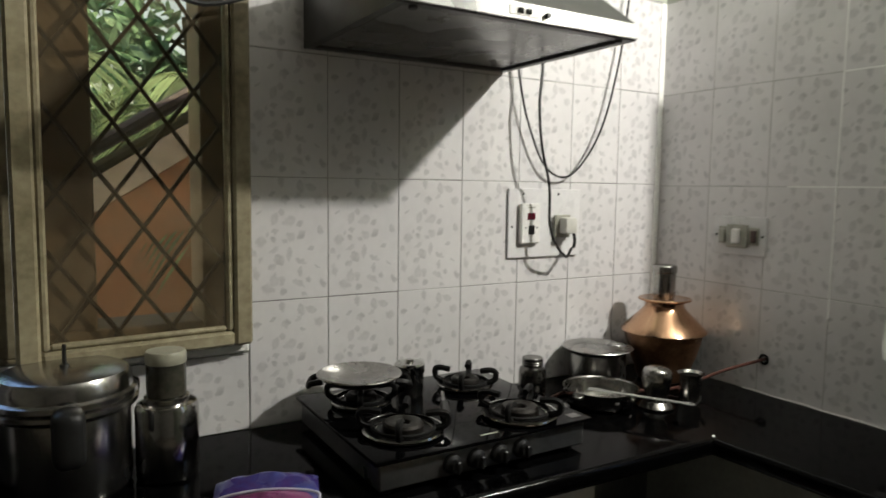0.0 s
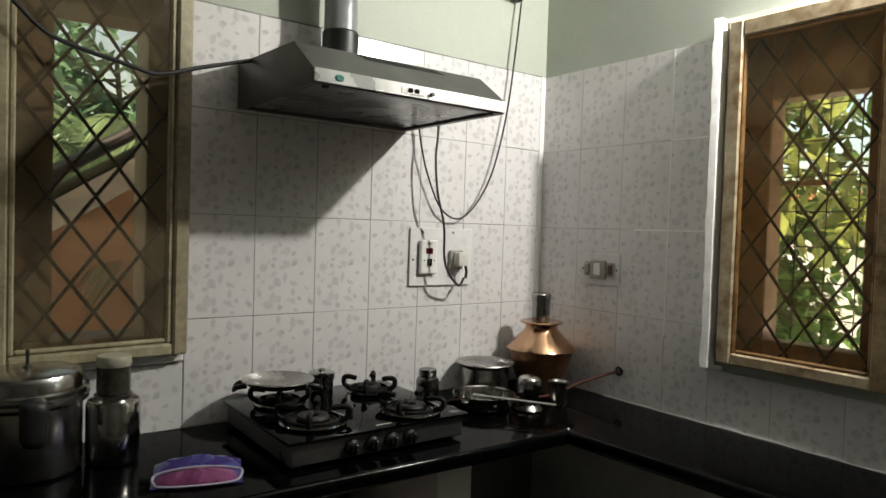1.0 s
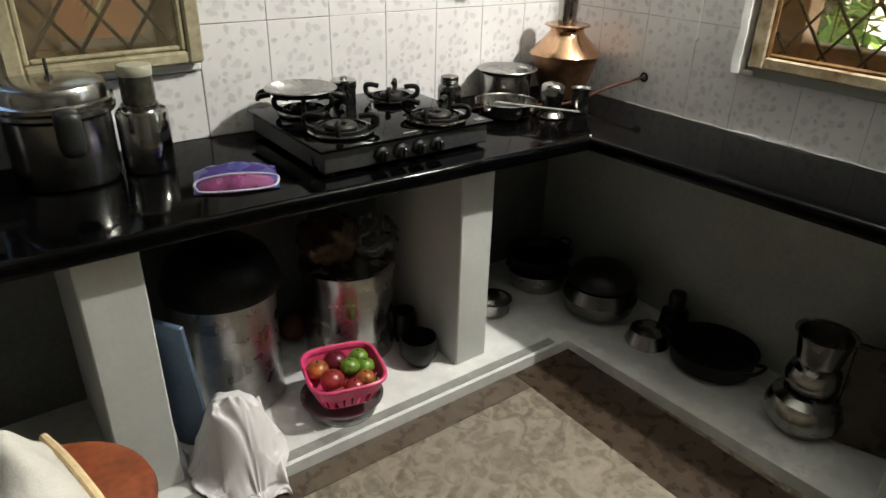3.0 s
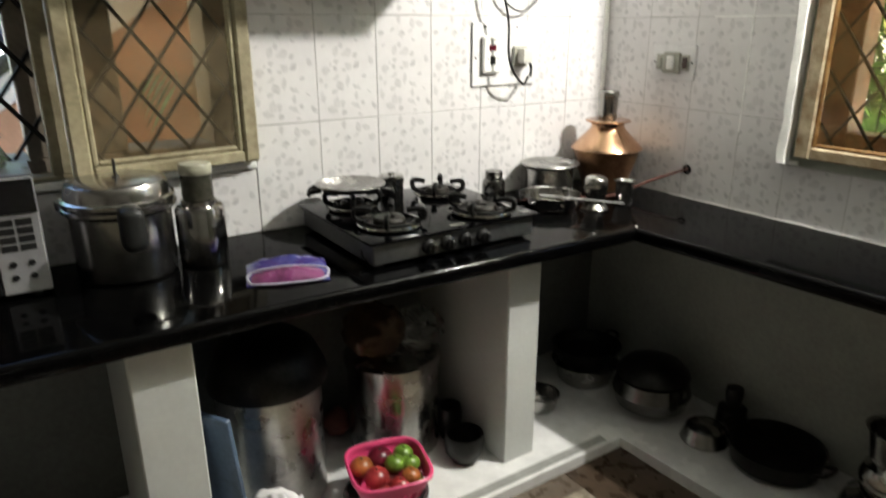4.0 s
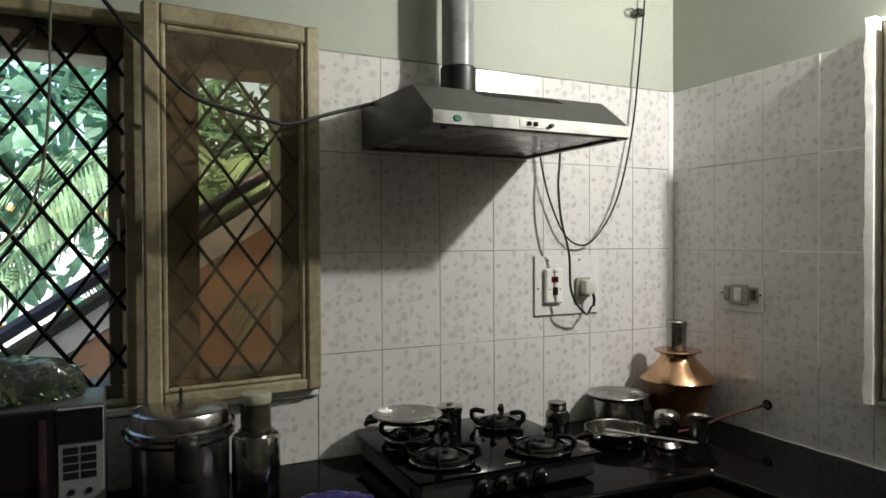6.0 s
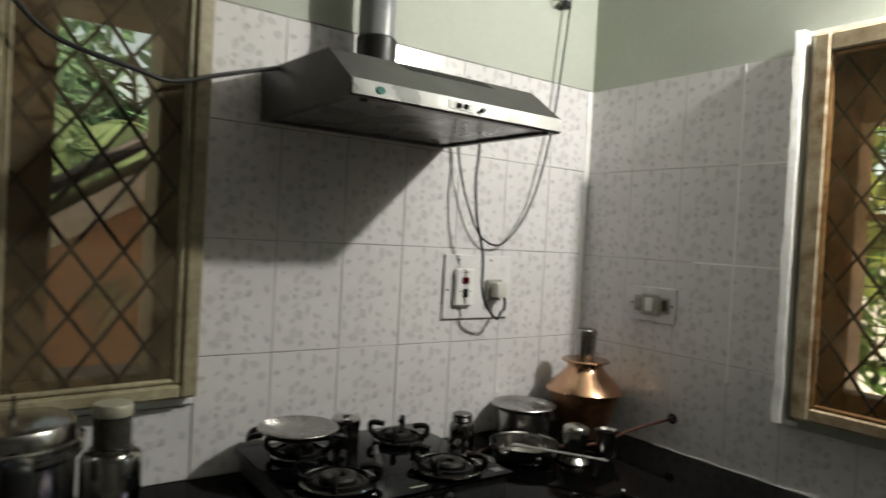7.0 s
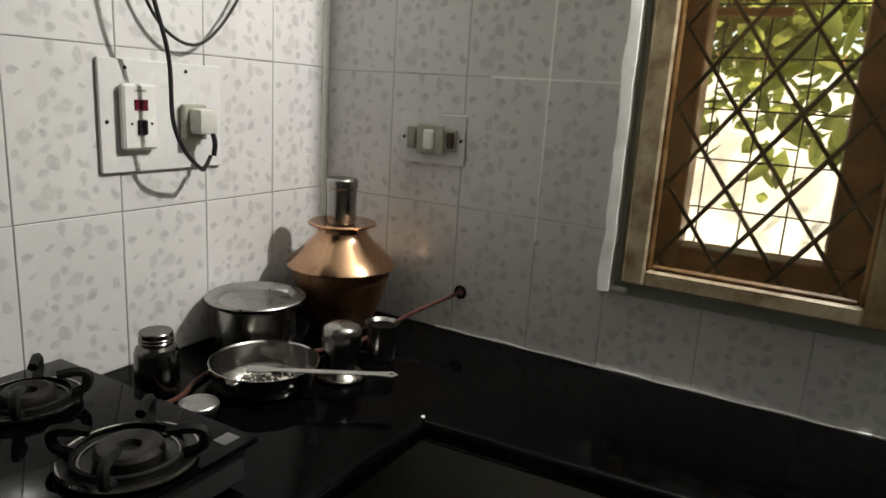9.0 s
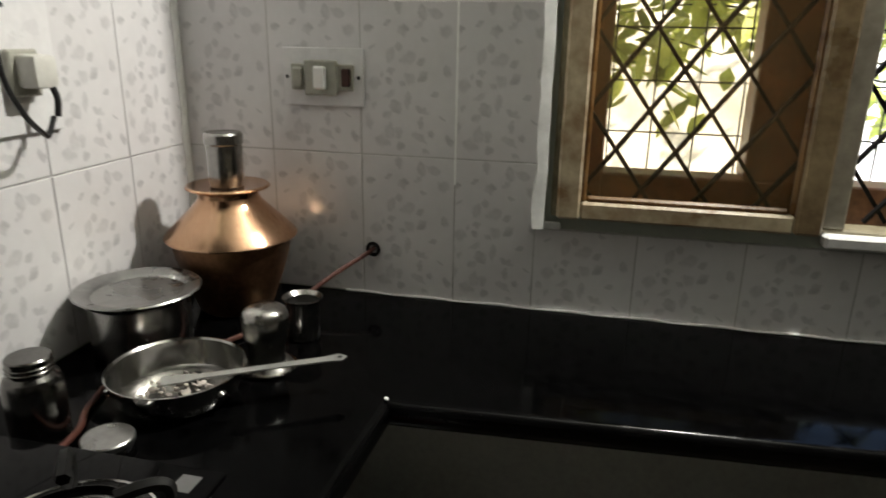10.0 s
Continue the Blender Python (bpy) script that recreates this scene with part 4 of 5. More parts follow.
# gas hose through the east wall
cable("gas_hose", [(0.03, -0.427, 0.951), (-0.02, -0.420, 0.945), (-0.075, -0.385, 0.925), (-0.125, -0.350, 0.902), (-0.185, -0.315, 0.872), (-0.25, -0.280, CT + 0.008), (-0.345, -0.235, CT + 0.007), (-0.46, -0.150, CT + 0.007), (-0.57, -0.165, CT + 0.007), (-0.64, -0.20, CT + 0.008), (-0.72, -0.22, CT + 0.018), (-0.78, -0.22, CT + 0.03)], 0.0050, M_HOSE, "dull red-brown rubber gas hose from the wall to the hob")
tagged(part("hose_hole", lathe(B(), [(0.009, 0), (0.016, 0.0), (0.017, 0.003), (0.009, 0.004)], 20), M_IRON, None), "dark worn hole in the tiles for the hose", "hole", kind="structure").matrix_basis = pose(-0.0005, -0.424, 0.947, 0, -90, 0)

# ---------------------------------------------------------------- left part of the worktop
ck = thing("pressure_cooker", (-1.795, -0.150, CT), "large aluminium pressure cooker with black handles on granite", "pressure cooker", "", 0)
part("body", lathe(B(), [(0, 0), (0.105, 0), (0.114, 0.008), (0.116, 0.020), (0.116, 0.160), (0.126, 0.166), (0.130, 0.172), (0.130, 0.180), (0.122, 0.183), (0.11, 0.18), (0.11, 0.02), (0, 0.01)], 60), M_COOKER, ck)
ld = part("lid", lathe(B(), [(0.1235, 0.184), (0.127, 0.187), (0.127, 0.196), (0.119, 0.200), (0.118, 0.222), (0.112, 0.234), (0.098, 0.240), (0.04, 0.242), (0, 0.242)], 60), M_COOKER, ck, "domed lid")
part("weight_valve", lathe(B(), [(0, 0.2415), (0.009, 0.2415), (0.009, 0.246), (0.004, 0.249), (0.004, 0.282), (0.003, 0.285), (0, 0.285)], 16), M_STEEL_DARK, ld, "thin steel weight valve")
bm = B()
box(bm, -0.027, 0.027, -0.185, -0.121, 0.098, 0.202, 0.024, 4)
part("handle", bm, M_BLACK, ck, "black moulded handle")
bm = B()
box(bm, -0.020, 0.020, 0.118, 0.145, 0.150, 0.182, 0.009, 2)
part("handle", bm, M_BLACK, ck, "black moulded handle")
for a in (20, 160):
    part("lug", box(B(), 0.122, 0.140, -0.018, 0.018, 0.168, 0.194, 0.004), M_STEEL, ck).matrix_basis = pose(0, 0, 0, 0, 0, a)

fl = vessel("steel_flask", (-1.617, -0.182, CT), [(0, 0), (0.054, 0), (0.060, 0.006), (0.061, 0.012), (0.061, 0.146), (0.057, 0.155), (0.046, 0.158)], 0.0015, M_STEEL, "cylindrical steel canister with a glass jar upturned on it", "canister")
part("collar", lathe(B(), [(0.0435, 0.157), (0.0435, 0.168), (0.040, 0.170), (0.030, 0.170), (0, 0.169)], 40), M_STEEL_DULL, fl)
part("jar", lathe(B(), [(0, 0.171), (0.038, 0.171), (0.0385, 0.176), (0.0385, 0.235), (0.036, 0.238), (0, 0.238)], 40), mat("smoked_jar", (0.10, 0.095, 0.075), 0.18, metal=0.4, vary=0.3), fl, "dark smoky jar")
part("cap", lathe(B(), [(0.0387, 0.236), (0.0398, 0.238), (0.0398, 0.256), (0.037, 0.261), (0, 0.262)], 40), M_CREAM, fl, "dirty cream plastic cap")

mw = thing("microwave_oven", (-2.200, -0.115, CT), "dark microwave oven with a silver keypad panel on granite", "microwave")
mw.matrix_basis = pose(-2.200, -0.115, CT) @ Matrix.Diagonal((1, 1, 0.96, 1))
part("case", box(B(), -0.235, 0.235, -0.085, 0.105, 0.010, 0.292, 0.006, 2), M_MW_TOP, mw, "grey enamelled case")
part("door", box(B(), -0.233, 0.135, -0.100, -0.086, 0.014, 0.286, 0.004), M_SCREEN, mw, "dark glossy door")
part("door_handle", box(B(), 0.102, 0.120, -0.116, -0.098, 0.03, 0.27, 0.005, 2), M_MW_HANDLE, mw, "vertical dark red handle")
pn = part("control_panel", box(B(), 0.138, 0.233, -0.100, -0.086, 0.014, 0.286, 0.003), M_MW_SILVER, mw, "silver keypad panel")
part("display", box(B(), 0.140, 0.231, -0.1035, -0.099, 0.205, 0.284, 0.001), M_SCREEN, pn, "dark display")
for i in range(2):
    for j in range(4):
        part("key", box(B(), 0.150 + i * 0.036, 0.181 + i * 0.036, -0.102, -0.099, 0.118 + j * 0.020, 0.134 + j * 0.020, 0.001), M_BLACK, pn)
for i in range(2):
    for j in range(2):
        part("button", lathe(B(), [(0, 0), (0.0075, 0), (0.007, 0.003), (0, 0.003)], 16), M_BLACK, pn).matrix_basis = pose(0.166 + i * 0.036, -0.1, 0.055 + j * 0.032, 90, 0, 0)
for x in (-0.2, 0.2):
    for y in (-0.07, 0.08):
        part("foot", lathe(B(), [(0, 0), (0.012, 0), (0.012, 0.010), (0, 0.010)], 12), M_BLACK, mw).matrix_basis = pose(x, y, 0, 0, 0, 0)

bag = thing("vegetable_bag", (-2.20, -0.10, CT + 0.281), "clear polythene bag of wilted green vegetables on the microwave", "bag")
rng = random.Random(5)
bm = B()
for k in range(420):
    a, rr = rng.uniform(0, 6.28), math.sqrt(rng.random())
    p = Vector((0.185 * rr * math.cos(a), 0.085 * rr * math.sin(a), 0.006 + 0.092 * rng.random() * (1 - 0.6 * rr * rr)))
    d = Vector((rng.gauss(0, 1), rng.gauss(0, 1), rng.gauss(0, 0.5))).normalized()
    s = d.cross(Vector((0, 0, 1))).normalized() * rng.uniform(0.006, 0.014)
    L = rng.uniform(0.02, 0.05)
    q = [p - d * L, p + s + Vector((0, 0, 0.004)), p + d * L, p - s]
    for w in q:
        w.z = max(w.z, 0.004)
    bm.faces.new([bm.verts.new(w) for w in q])
part("greens", bm, M_VEG, bag, "wilted dark green leaves")
bm = lathe(B(), [(0, 0.002), (0.19, 0.002), (0.205, 0.02), (0.19, 0.055), (0.13, 0.088), (0.05, 0.100), (0, 0.10)], 40, squash=0.44)
crumple(bm, 0.022, 16, 1.0, 0.003)
part("polythene", bm, M_BAG, bag, "crumpled clear polythene").visible_shadow = False

# wrapped packet on the worktop
pk = thing("wrapped_packet", (-1.475, -0.395, CT), "blue and pink plastic packet with white edges on granite", "packet", "", -18)
bm = B()
bmesh.ops.create_grid(bm, x_segments=18, y_segments=10, size=0.5)
for v in bm.verts:
    v.co.x *= 0.172
    v.co.y *= 0.118
    e = max(0, 1 - (abs(v.co.x) / 0.086) ** 3) * max(0, 1 - (abs(v.co.y) / 0.059) ** 3)
    rise = min(1.0, max(0.0, (v.co.y + 0.02) / 0.06))
    v.co.z = 0.003 + (0.022 * e + 0.010 * e * noise.noise(v.co * 34)) * (0.3 + 0.7 * rise) + 0.020 * rise * rise * (1 - 0.5 * (v.co.x / 0.086) ** 4)
bmesh.ops.solidify(bm, geom=bm.faces[:], thickness=0.002)
part("wrapper", bm, M_POUCH, pk, "glossy blue-violet wrapper", sharp=50)
bm = B()
bmesh.ops.create_grid(bm, x_segments=14, y_segments=5, size=0.5)
for v in bm.verts:
    f = v.co.y + 0.5
    v.co.x *= 0.150 - 0.020 * (2 * f - 1) ** 4
    side = max(0.0, 1 - (v.co.x / 0.077) ** 2)
    v.co.y = -0.060 + 0.042 * f
    v.co.z = 0.005 + 0.024 * f * (0.45 + 0.55 * side) + 0.013 * 4 * f * (1 - f) * side + 0.003 * noise.noise(v.co * 60)
bmesh.ops.solidify(bm, geom=bm.faces[:], thickness=0.003)
part("front_panel", bm, M_POUCH_PINK, pk, "pink printed panel", sharp=50)
ring = [(-0.076, -0.054, 0.006), (-0.045, -0.063, 0.006), (0, -0.065, 0.006), (0.045, -0.063, 0.006), (0.076, -0.054, 0.008), (0.086, -0.030, 0.017), (0.076, -0.018, 0.021), (0.045, -0.016, 0.027), (0, -0.015, 0.030), (-0.045, -0.016, 0.027), (-0.076, -0.018, 0.020), (-0.084, -0.030, 0.012), (-0.076, -0.054, 0.006)]
part("edge_band", tube(B(), ring, 0.0028, 6, 5), M_POUCH_WHITE, pk, "white welded edge")
pk.matrix_basis = pose(-1.475, -0.395, CT, 0, 0, -18) @ Matrix.Diagonal((1.14, 1.08, 1, 1))

# ---------------------------------------------------------------- under the worktop
dr = thing("storage_drum", (-1.50, -0.235, PL), "large aluminium storage drum with a black lid, under worktop", "drum")
part("body", lathe(B(), [(0, 0), (0.140, 0), (0.146, 0.008), (0.146, 0.37), (0.150, 0.376), (0.150, 0.386), (0.142, 0.386), (0.14, 0.01), (0, 0.01)], 56), M_ALU, dr)
part("lid", lathe(B(), [(0.152, 0.372), (0.165, 0.376), (0.167, 0.392), (0.158, 0.420), (0.135, 0.470), (0.09, 0.505), (0.03, 0.515), (0, 0.515)], 56), M_SOOT, dr, "dark domed basin as a lid")
dr2 = thing("rice_drum", (-1.085, -0.205, PL), "steel drum with plastic bags piled on its top", "drum")
part("body", lathe(B(), [(0, 0), (0.140, 0), (0.146, 0.006), (0.146, 0.300), (0.150, 0.305), (0.150, 0.318), (0.141, 0.318), (0.139, 0.01), (0, 0.01)], 56), M_STEEL_DULL, dr2)
part("lid", lathe(B(), [(0.151, 0.303), (0.155, 0.305), (0.155, 0.326), (0.147, 0.332), (0, 0.334)], 52), M_STEEL_DULL, dr2)
for k, (x, y, s, mt, nm, lb) in enumerate(((-1.150, -0.21, 0.096, M_BAG_BROWN, "plastic_bag", "wrinkled brown polythene bag stuffed on a drum"), (-1.01, -0.24, 0.078, M_BAG, "plastic_bag", "crumpled clear polythene bag on a drum"))):
    bm = B()
    bmesh.ops.create_icosphere(bm, subdivisions=4, radius=1)
    for v in bm.verts:
        c = v.co.copy()
        v.co = Vector((c.x * s, c.y * s, (c.z + 1) * s * 0.85 + 0.002)) + 0.022 * noise.noise_vector(c * 2.6 + Vector((k * 7, 0, 0))) * min(1, (c.z + 1) * 2)
        v.co.z = max(v.co.z, 0.002)
    tagged(part(nm, bm, mt, None, sharp=25), lb, "bag").location = (x, y, PL + 0.335)
bm = B()
bmesh.ops.create_icosphere(bm, subdivisions=3, radius=0.045)
crumple(bm, 0.012, 30)
bmesh.ops.translate(bm, verts=bm.verts[:], vec=(0, 0, 0.05))
tagged(part("pulse_packet", bm, mat("red_brown_pulses", (0.14, 0.04, 0.03), 0.6, vary=0.3), None), "bundle of dark red pulses in a bag", "packet").location = (-1.25, -0.10, PL + 0.02)

# fruit basket standing on a clear plastic box
tray = thing("plastic_tub", (-1.266, -0.480, PL), "shallow clear plastic tub standing on the marble plinth", "tub")
part("shell", lathe(B(), [(0, 0.001), (0.092, 0.001), (0.102, 0.005), (0.114, 0.048), (0.122, 0.050), (0.120, 0.052), (0.112, 0.050), (0.099, 0.007), (0, 0.004)], 40), M_TRAY, tray).visible_shadow = False
bk = thing("fruit_basket", (-1.256, -0.477, PL + 0.053), "pink slatted plastic basket heaped with tomatoes and limes", "basket", "", -14)
SQ = 0.95


def squared(a):
    """How far a rounded square reaches out at the angle a, against a circle."""
    return SQ / (abs(math.cos(a)) ** 4 + abs(math.sin(a)) ** 4) ** 0.25


def square_off(bm):
    for v in bm.verts:
        k = squared(math.atan2(v.co.y, v.co.x))
        v.co.x, v.co.y = v.co.x * k, v.co.y * k
    return bm


part("base", square_off(lathe(B(), [(0, 0), (0.082, 0), (0.086, 0.006), (0.080, 0.008), (0, 0.006)], 48)), M_PINK, bk)
part("rim", square_off(lathe(B(), [(0.100, 0.044), (0.104, 0.043), (0.114, 0.074), (0.121, 0.078), (0.122, 0.087), (0.118, 0.090), (0.112, 0.087), (0.109, 0.076)], 56)), M_PINK, bk, "broad pink rim")
for k in range(26):
    a = 2 * math.pi * k / 26
    part("slat", prism(B(), [(0.081, 0.004), (0.086, 0.004), (0.104, 0.048), (0.099, 0.048)], "y", -0.0075, 0.0075), M_PINK, bk).matrix_basis = pose(0, 0, 0, 0, 0, math.degrees(a)) @ Matrix.Diagonal((squared(a), 1, 1, 1))
rng = random.Random(2)


def fruit(name, x, y, z, r, material, label, kind_word):
    t = thing(name, (x, y, z), label, kind_word, "fruit in the pink basket", rng.uniform(0, 360))
    prof = [(0, -0.78 * r)] + [(r * math.cos(a) * (1 + 0.04 * math.cos(2 * a)), 0.86 * r * math.sin(a)) for a in [(-1.3 + 0.26 * i) for i in range(11)]] + [(0.10 * r, 0.80 * r), (0, 0.76 * r)]
    part("flesh", lathe(B(), prof, 22), material, t)
    part("stalk", lathe(B(), [(0, 0.76 * r), (0.12 * r, 0.80 * r), (0.05 * r, 0.95 * r), (0, 0.95 * r)], 8), M_TRUNK, t)


BX, BYY, BZZ = -1.256, -0.477, PL + 0.053
for x, y, z, r, kd in ((-0.050, -0.045, 0.036, 0.031, "t"), (0.052, 0.050, 0.036, 0.031, "t"), (0.055, -0.050, 0.034, 0.028, "l"), (0.0, 0.0, 0.036, 0.030, "t"),
                       (-0.056, 0.056, 0.062, 0.033, "o"), (-0.048, -0.022, 0.072, 0.034, "t"), (0.006, 0.062, 0.066, 0.035, "d"), (0.004, -0.062, 0.050, 0.029, "t"), (0.040, -0.058, 0.064, 0.027, "o"), (0.018, -0.006, 0.082, 0.028, "l"), (0.068, 0.034, 0.072, 0.029, "l"), (0.066, -0.012, 0.068, 0.027, "l")):
    if kd == "o":
        fruit("tomato", BX + x, BYY + y, BZZ + z, r, M_TOMATO_ORANGE, "half-ripe orange tomato in a pink plastic basket", "tomato")
    if kd == "d":
        fruit("tomato", BX + x, BYY + y, BZZ + z, r, M_TOMATO_DARK, "dark overripe tomato in a pink plastic basket", "tomato")
    if kd == "t":
        fruit("tomato", BX + x, BYY + y, BZZ + z, r, M_TOMATO, "ripe red tomato in a pink plastic basket", "tomato")
    if kd == "l":
        fruit("lime", BX + x, BYY + y, BZZ + z, r, M_LIME, "green lime among tomatoes in a basket", "lime")

# white cloth dropped over the plinth's edge: soft gathered folds and a hanging tail
bm = B()
bmesh.ops.create_grid(bm, x_segments=90, y_segments=110, size=1.0)
for v in bm.verts:
    u, w = v.co.x, v.co.y
    warp = noise.noise_vector(Vector((u * 1.3, w * 1.3, 4.0)))
    a, b = u + 0.30 * warp.x, w + 0.30 * warp.y
    r2 = (a / 0.82) ** 2 + ((b - 0.28) / 0.66) ** 2
    heap = 0.195 * math.exp(-0.95 * r2 ** 2.2)
    fold = noise.noise_vector(Vector((u * 1.7 + 3.1, w * 1.7, 8.0)))
    p, q = u + 0.45 * fold.x, w + 0.45 * fold.y
    ridge = (1 - abs(noise.noise(Vector((p * 1.5, q * 1.7, 1.5)))) * 3.0) * 0.030 + (1 - abs(noise.noise(Vector((q * 3.4, p * 3.1, 7.0)))) * 2.6) * 0.014
    edge = 1 - 0.16 * abs(noise.noise(Vector((math.atan2(w, u) * 1.4, 2.0, 0))))
    x, y = a * 0.118 * edge, b * 0.150 * edge
    x *= 1.0 - 0.38 * max(0.0, -b - 0.1)
    z = heap + max(0.0, ridge) * (0.35 + 0.65 * math.exp(-0.8 * r2)) + 0.003
    lip = -0.052
    if y < lip:
        over = lip - y
        bend = min(1.0, over / 0.03)
        z = z * (1 - 0.75 * bend) - over * 0.78 * bend + 0.004
        y = lip - 0.016 * bend - 0.55 * max(0.0, ridge) * bend
        if z < -0.030:
            y -= (-0.030 - z) * 0.9
            z = -0.030 + 0.25 * max(0.0, ridge)
    v.co = Vector((x, y, z))
bmesh.ops.solidify(bm, geom=bm.faces[:], thickness=0.0015)
tagged(part("dish_cloth", bm, M_CLOTH, None, sharp=180), "rumpled white cotton cloth hanging over the plinth", "cloth").matrix_basis = pose(-1.600, -0.555, PL + 0.002, 0, 0, -4)

bm = B()
box(bm, -0.008, 0.008, -0.062, 0.062, 0.0, 0.43, 0.003)
t = tagged(part("blue_board", bm, M_BLUE, None), "blue plastic board leaning on the partition slab", "board")
t.matrix_basis = pose(-1.672, -0.405, PL, 0, 0, 32) @ pose(0, 0, 0, 0, -6, 0)

# dark vessels by the slab
for x, y, r, h in ((-0.952, -0.420, 0.064, 0.095), (-0.925, -0.29, 0.042, 0.12)):
    vessel("black_bowl", (x, y, PL), [(0, 0), (r * 0.6, 0), (r * 0.95, h * 0.35), (r, h * 0.7), (r * 0.93, h)], 0.003, M_SOOT, "small sooty iron bowl beside a drum", "bowl", "sooty vessels")

# vessels under the east worktop
ba = vessel("steel_basin", (-0.270, -0.262, PL), [(0, 0), (0.085, 0), (0.100, 0.012), (0.118, 0.085), (0.128, 0.090)], 0.002, M_STEEL_DULL, "round steel basin holding an iron wok", "basin", "steel vessels")
k1 = vessel("wok", (-0.270, -0.262, PL + 0.048), [(0, 0), (0.06, 0.002), (0.105, 0.05), (0.125, 0.105), (0.130, 0.108)], 0.003, M_SOOT, "black iron wok standing under the worktop", "wok", "sooty vessels")
for s in (-1, 1):
    part("handle", tube(B(), [(s * 0.118, -0.03, 0.098), (s * 0.150, -0.02, 0.112), (s * 0.150, 0.02, 0.112), (s * 0.118, 0.03, 0.098)], 0.005, 8, 5), M_SOOT, k1)
part("filling", lathe(B(), [(0, 0.066), (0.05, 0.068), (0.108, 0.070)], 36), M_IRON, k1)
k2 = vessel("round_pot", (-0.225, -0.545, PL), [(0, 0), (0.06, 0), (0.105, 0.03), (0.118, 0.075), (0.105, 0.118), (0.075, 0.135), (0.082, 0.142)], 0.003, M_STEEL_DARK, "round-bellied sooty steel pot", "pot", "sooty vessels")
part("lid", lathe(B(), [(0.100, 0.128), (0.112, 0.131), (0.108, 0.142), (0.085, 0.168), (0.045, 0.188), (0.018, 0.192), (0, 0.192)], 44), M_SOOT, k2, "upturned black dish as a lid")
k2.matrix_basis = pose(-0.225, -0.545, PL) @ Matrix.Diagonal((1.15, 1.15, 1.10, 1))
k0 = vessel("small_pot", (-0.555, -0.325, PL), [(0, 0), (0.05, 0), (0.062, 0.015), (0.064, 0.06), (0.070, 0.064)], 0.002, M_STEEL_DULL, "small shiny steel pot beside the slab", "pot", "steel vessels")
k3 = vessel("upturned_bowl", (-0.225, -0.775, PL), [(0, 0), (0.075, 0), (0.078, 0.004), (0.062, 0.05), (0.035, 0.068), (0, 0.070)], 0.002, M_STEEL_DULL, "dull steel bowl lying upside down", "bowl", "steel vessels")
k4 = vessel("griddle_pan", (-0.165, -0.985, PL), [(0, 0), (0.10, 0), (0.130, 0.02), (0.138, 0.075), (0.142, 0.078)], 0.003, M_SOOT, "wide black cooking pan with two ears", "pan", "sooty vessels")
for s in (-1, 1):
    part("handle", tube(B(), [(0.04 * s, 0.13 * s, 0.06), (0.03 * s, 0.165 * s, 0.075), (-0.03 * s, 0.165 * s, 0.075), (-0.04 * s, 0.13 * s, 0.06)], 0.006, 8, 5), M_SOOT, k4)
k6 = vessel("black_kettle", (-0.11, -0.790, PL), [(0, 0), (0.045, 0), (0.052, 0.02), (0.045, 0.09), (0.024, 0.10), (0.030, 0.15), (0.026, 0.165), (0, 0.17)], 0.002, M_SOOT, "narrow black sooty kettle", "kettle", "sooty vessels")
z = PL
for r, h, lb in ((0.106, 0.125, "wide belly"), (0.074, 0.095, "waist"), (0.092, 0.10, "open top")):
    if lb == "open top":
        prof = [(0, 0), (0.050, 0), (0.058, 0.006), (0.072, 0.09), (0.080, 0.094), (0.081, 0.096)]
    else:
        prof = [(0, 0), (r * 0.70, 0), (r * 0.97, h * 0.30), (r, h * 0.55), (r * 0.88, h * 0.85), (r * 0.62, h), (r * 0.66, h + 0.001)]
    vessel("steel_pot", (-0.205, -1.310, z), prof, 0.0015, M_STEEL_DULL, "dull steel pot stacked with others under the worktop", "pot", "stacked steel pots")
    z += h + 0.001
bd = tagged(part("cutting_board", box(B(), -0.010, 0.010, -0.11, 0.11, 0, 0.30, 0.004), M_BORDER, None), "dark wooden board leaning under the worktop", "board")
bd.matrix_basis = pose(-0.155, -1.49, PL, 0, 12, 20)

# ---------------------------------------------------------------- stool with a cloth
stl = thing("stool", (-2.02, -0.865, FL), "low stool with a red-brown round seat", "stool")
part("seat", lathe(B(), [(0, 0.395), (0.150, 0.395), (0.165, 0.402), (0.170, 0.415), (0.165, 0.428), (0.150, 0.433), (0, 0.433)], 48), M_SEAT, stl)
for k in range(4):
    a = math.pi / 4 + k * math.pi / 2
    part("leg", tube(B(), [(0.11 * math.cos(a), 0.11 * math.sin(a), 0.396), (0.155 * math.cos(a), 0.155 * math.sin(a), 0.0)], 0.015, 10, 1), M_SEAT, stl)
part("stretcher", lathe(B(), [(0.125, 0.18), (0.135, 0.18), (0.135, 0.192), (0.125, 0.192)], 36), M_SEAT, stl)
bm = B()
bmesh.ops.create_grid(bm, x_segments=34, y_segments=34, size=0.5)
for v in bm.verts:
    u, w = v.co.x, v.co.y
    e = max(0.0, 1 - (2 * u) ** 4) * max(0.0, 1 - (2 * w) ** 4)
    v.co = Vector((u * 0.24, w * 0.30, 0.004 + 0.12 * e * (0.75 + 0.5 * noise.noise(Vector((u * 3, w * 3, 0)))) + 0.008 * abs(noise.noise(Vector((u * 11, w * 11, 2))))))
bmesh.ops.solidify(bm, geom=bm.faces[:], thickness=0.002)
sk = tagged(part("folded_cloth", bm, M_SACK, None, sharp=180), "cream cloth with an orange hem folded on the stool", "cloth")
sk.matrix_basis = pose(-2.085, -0.855, FL + 0.434, 0, 0, 12)
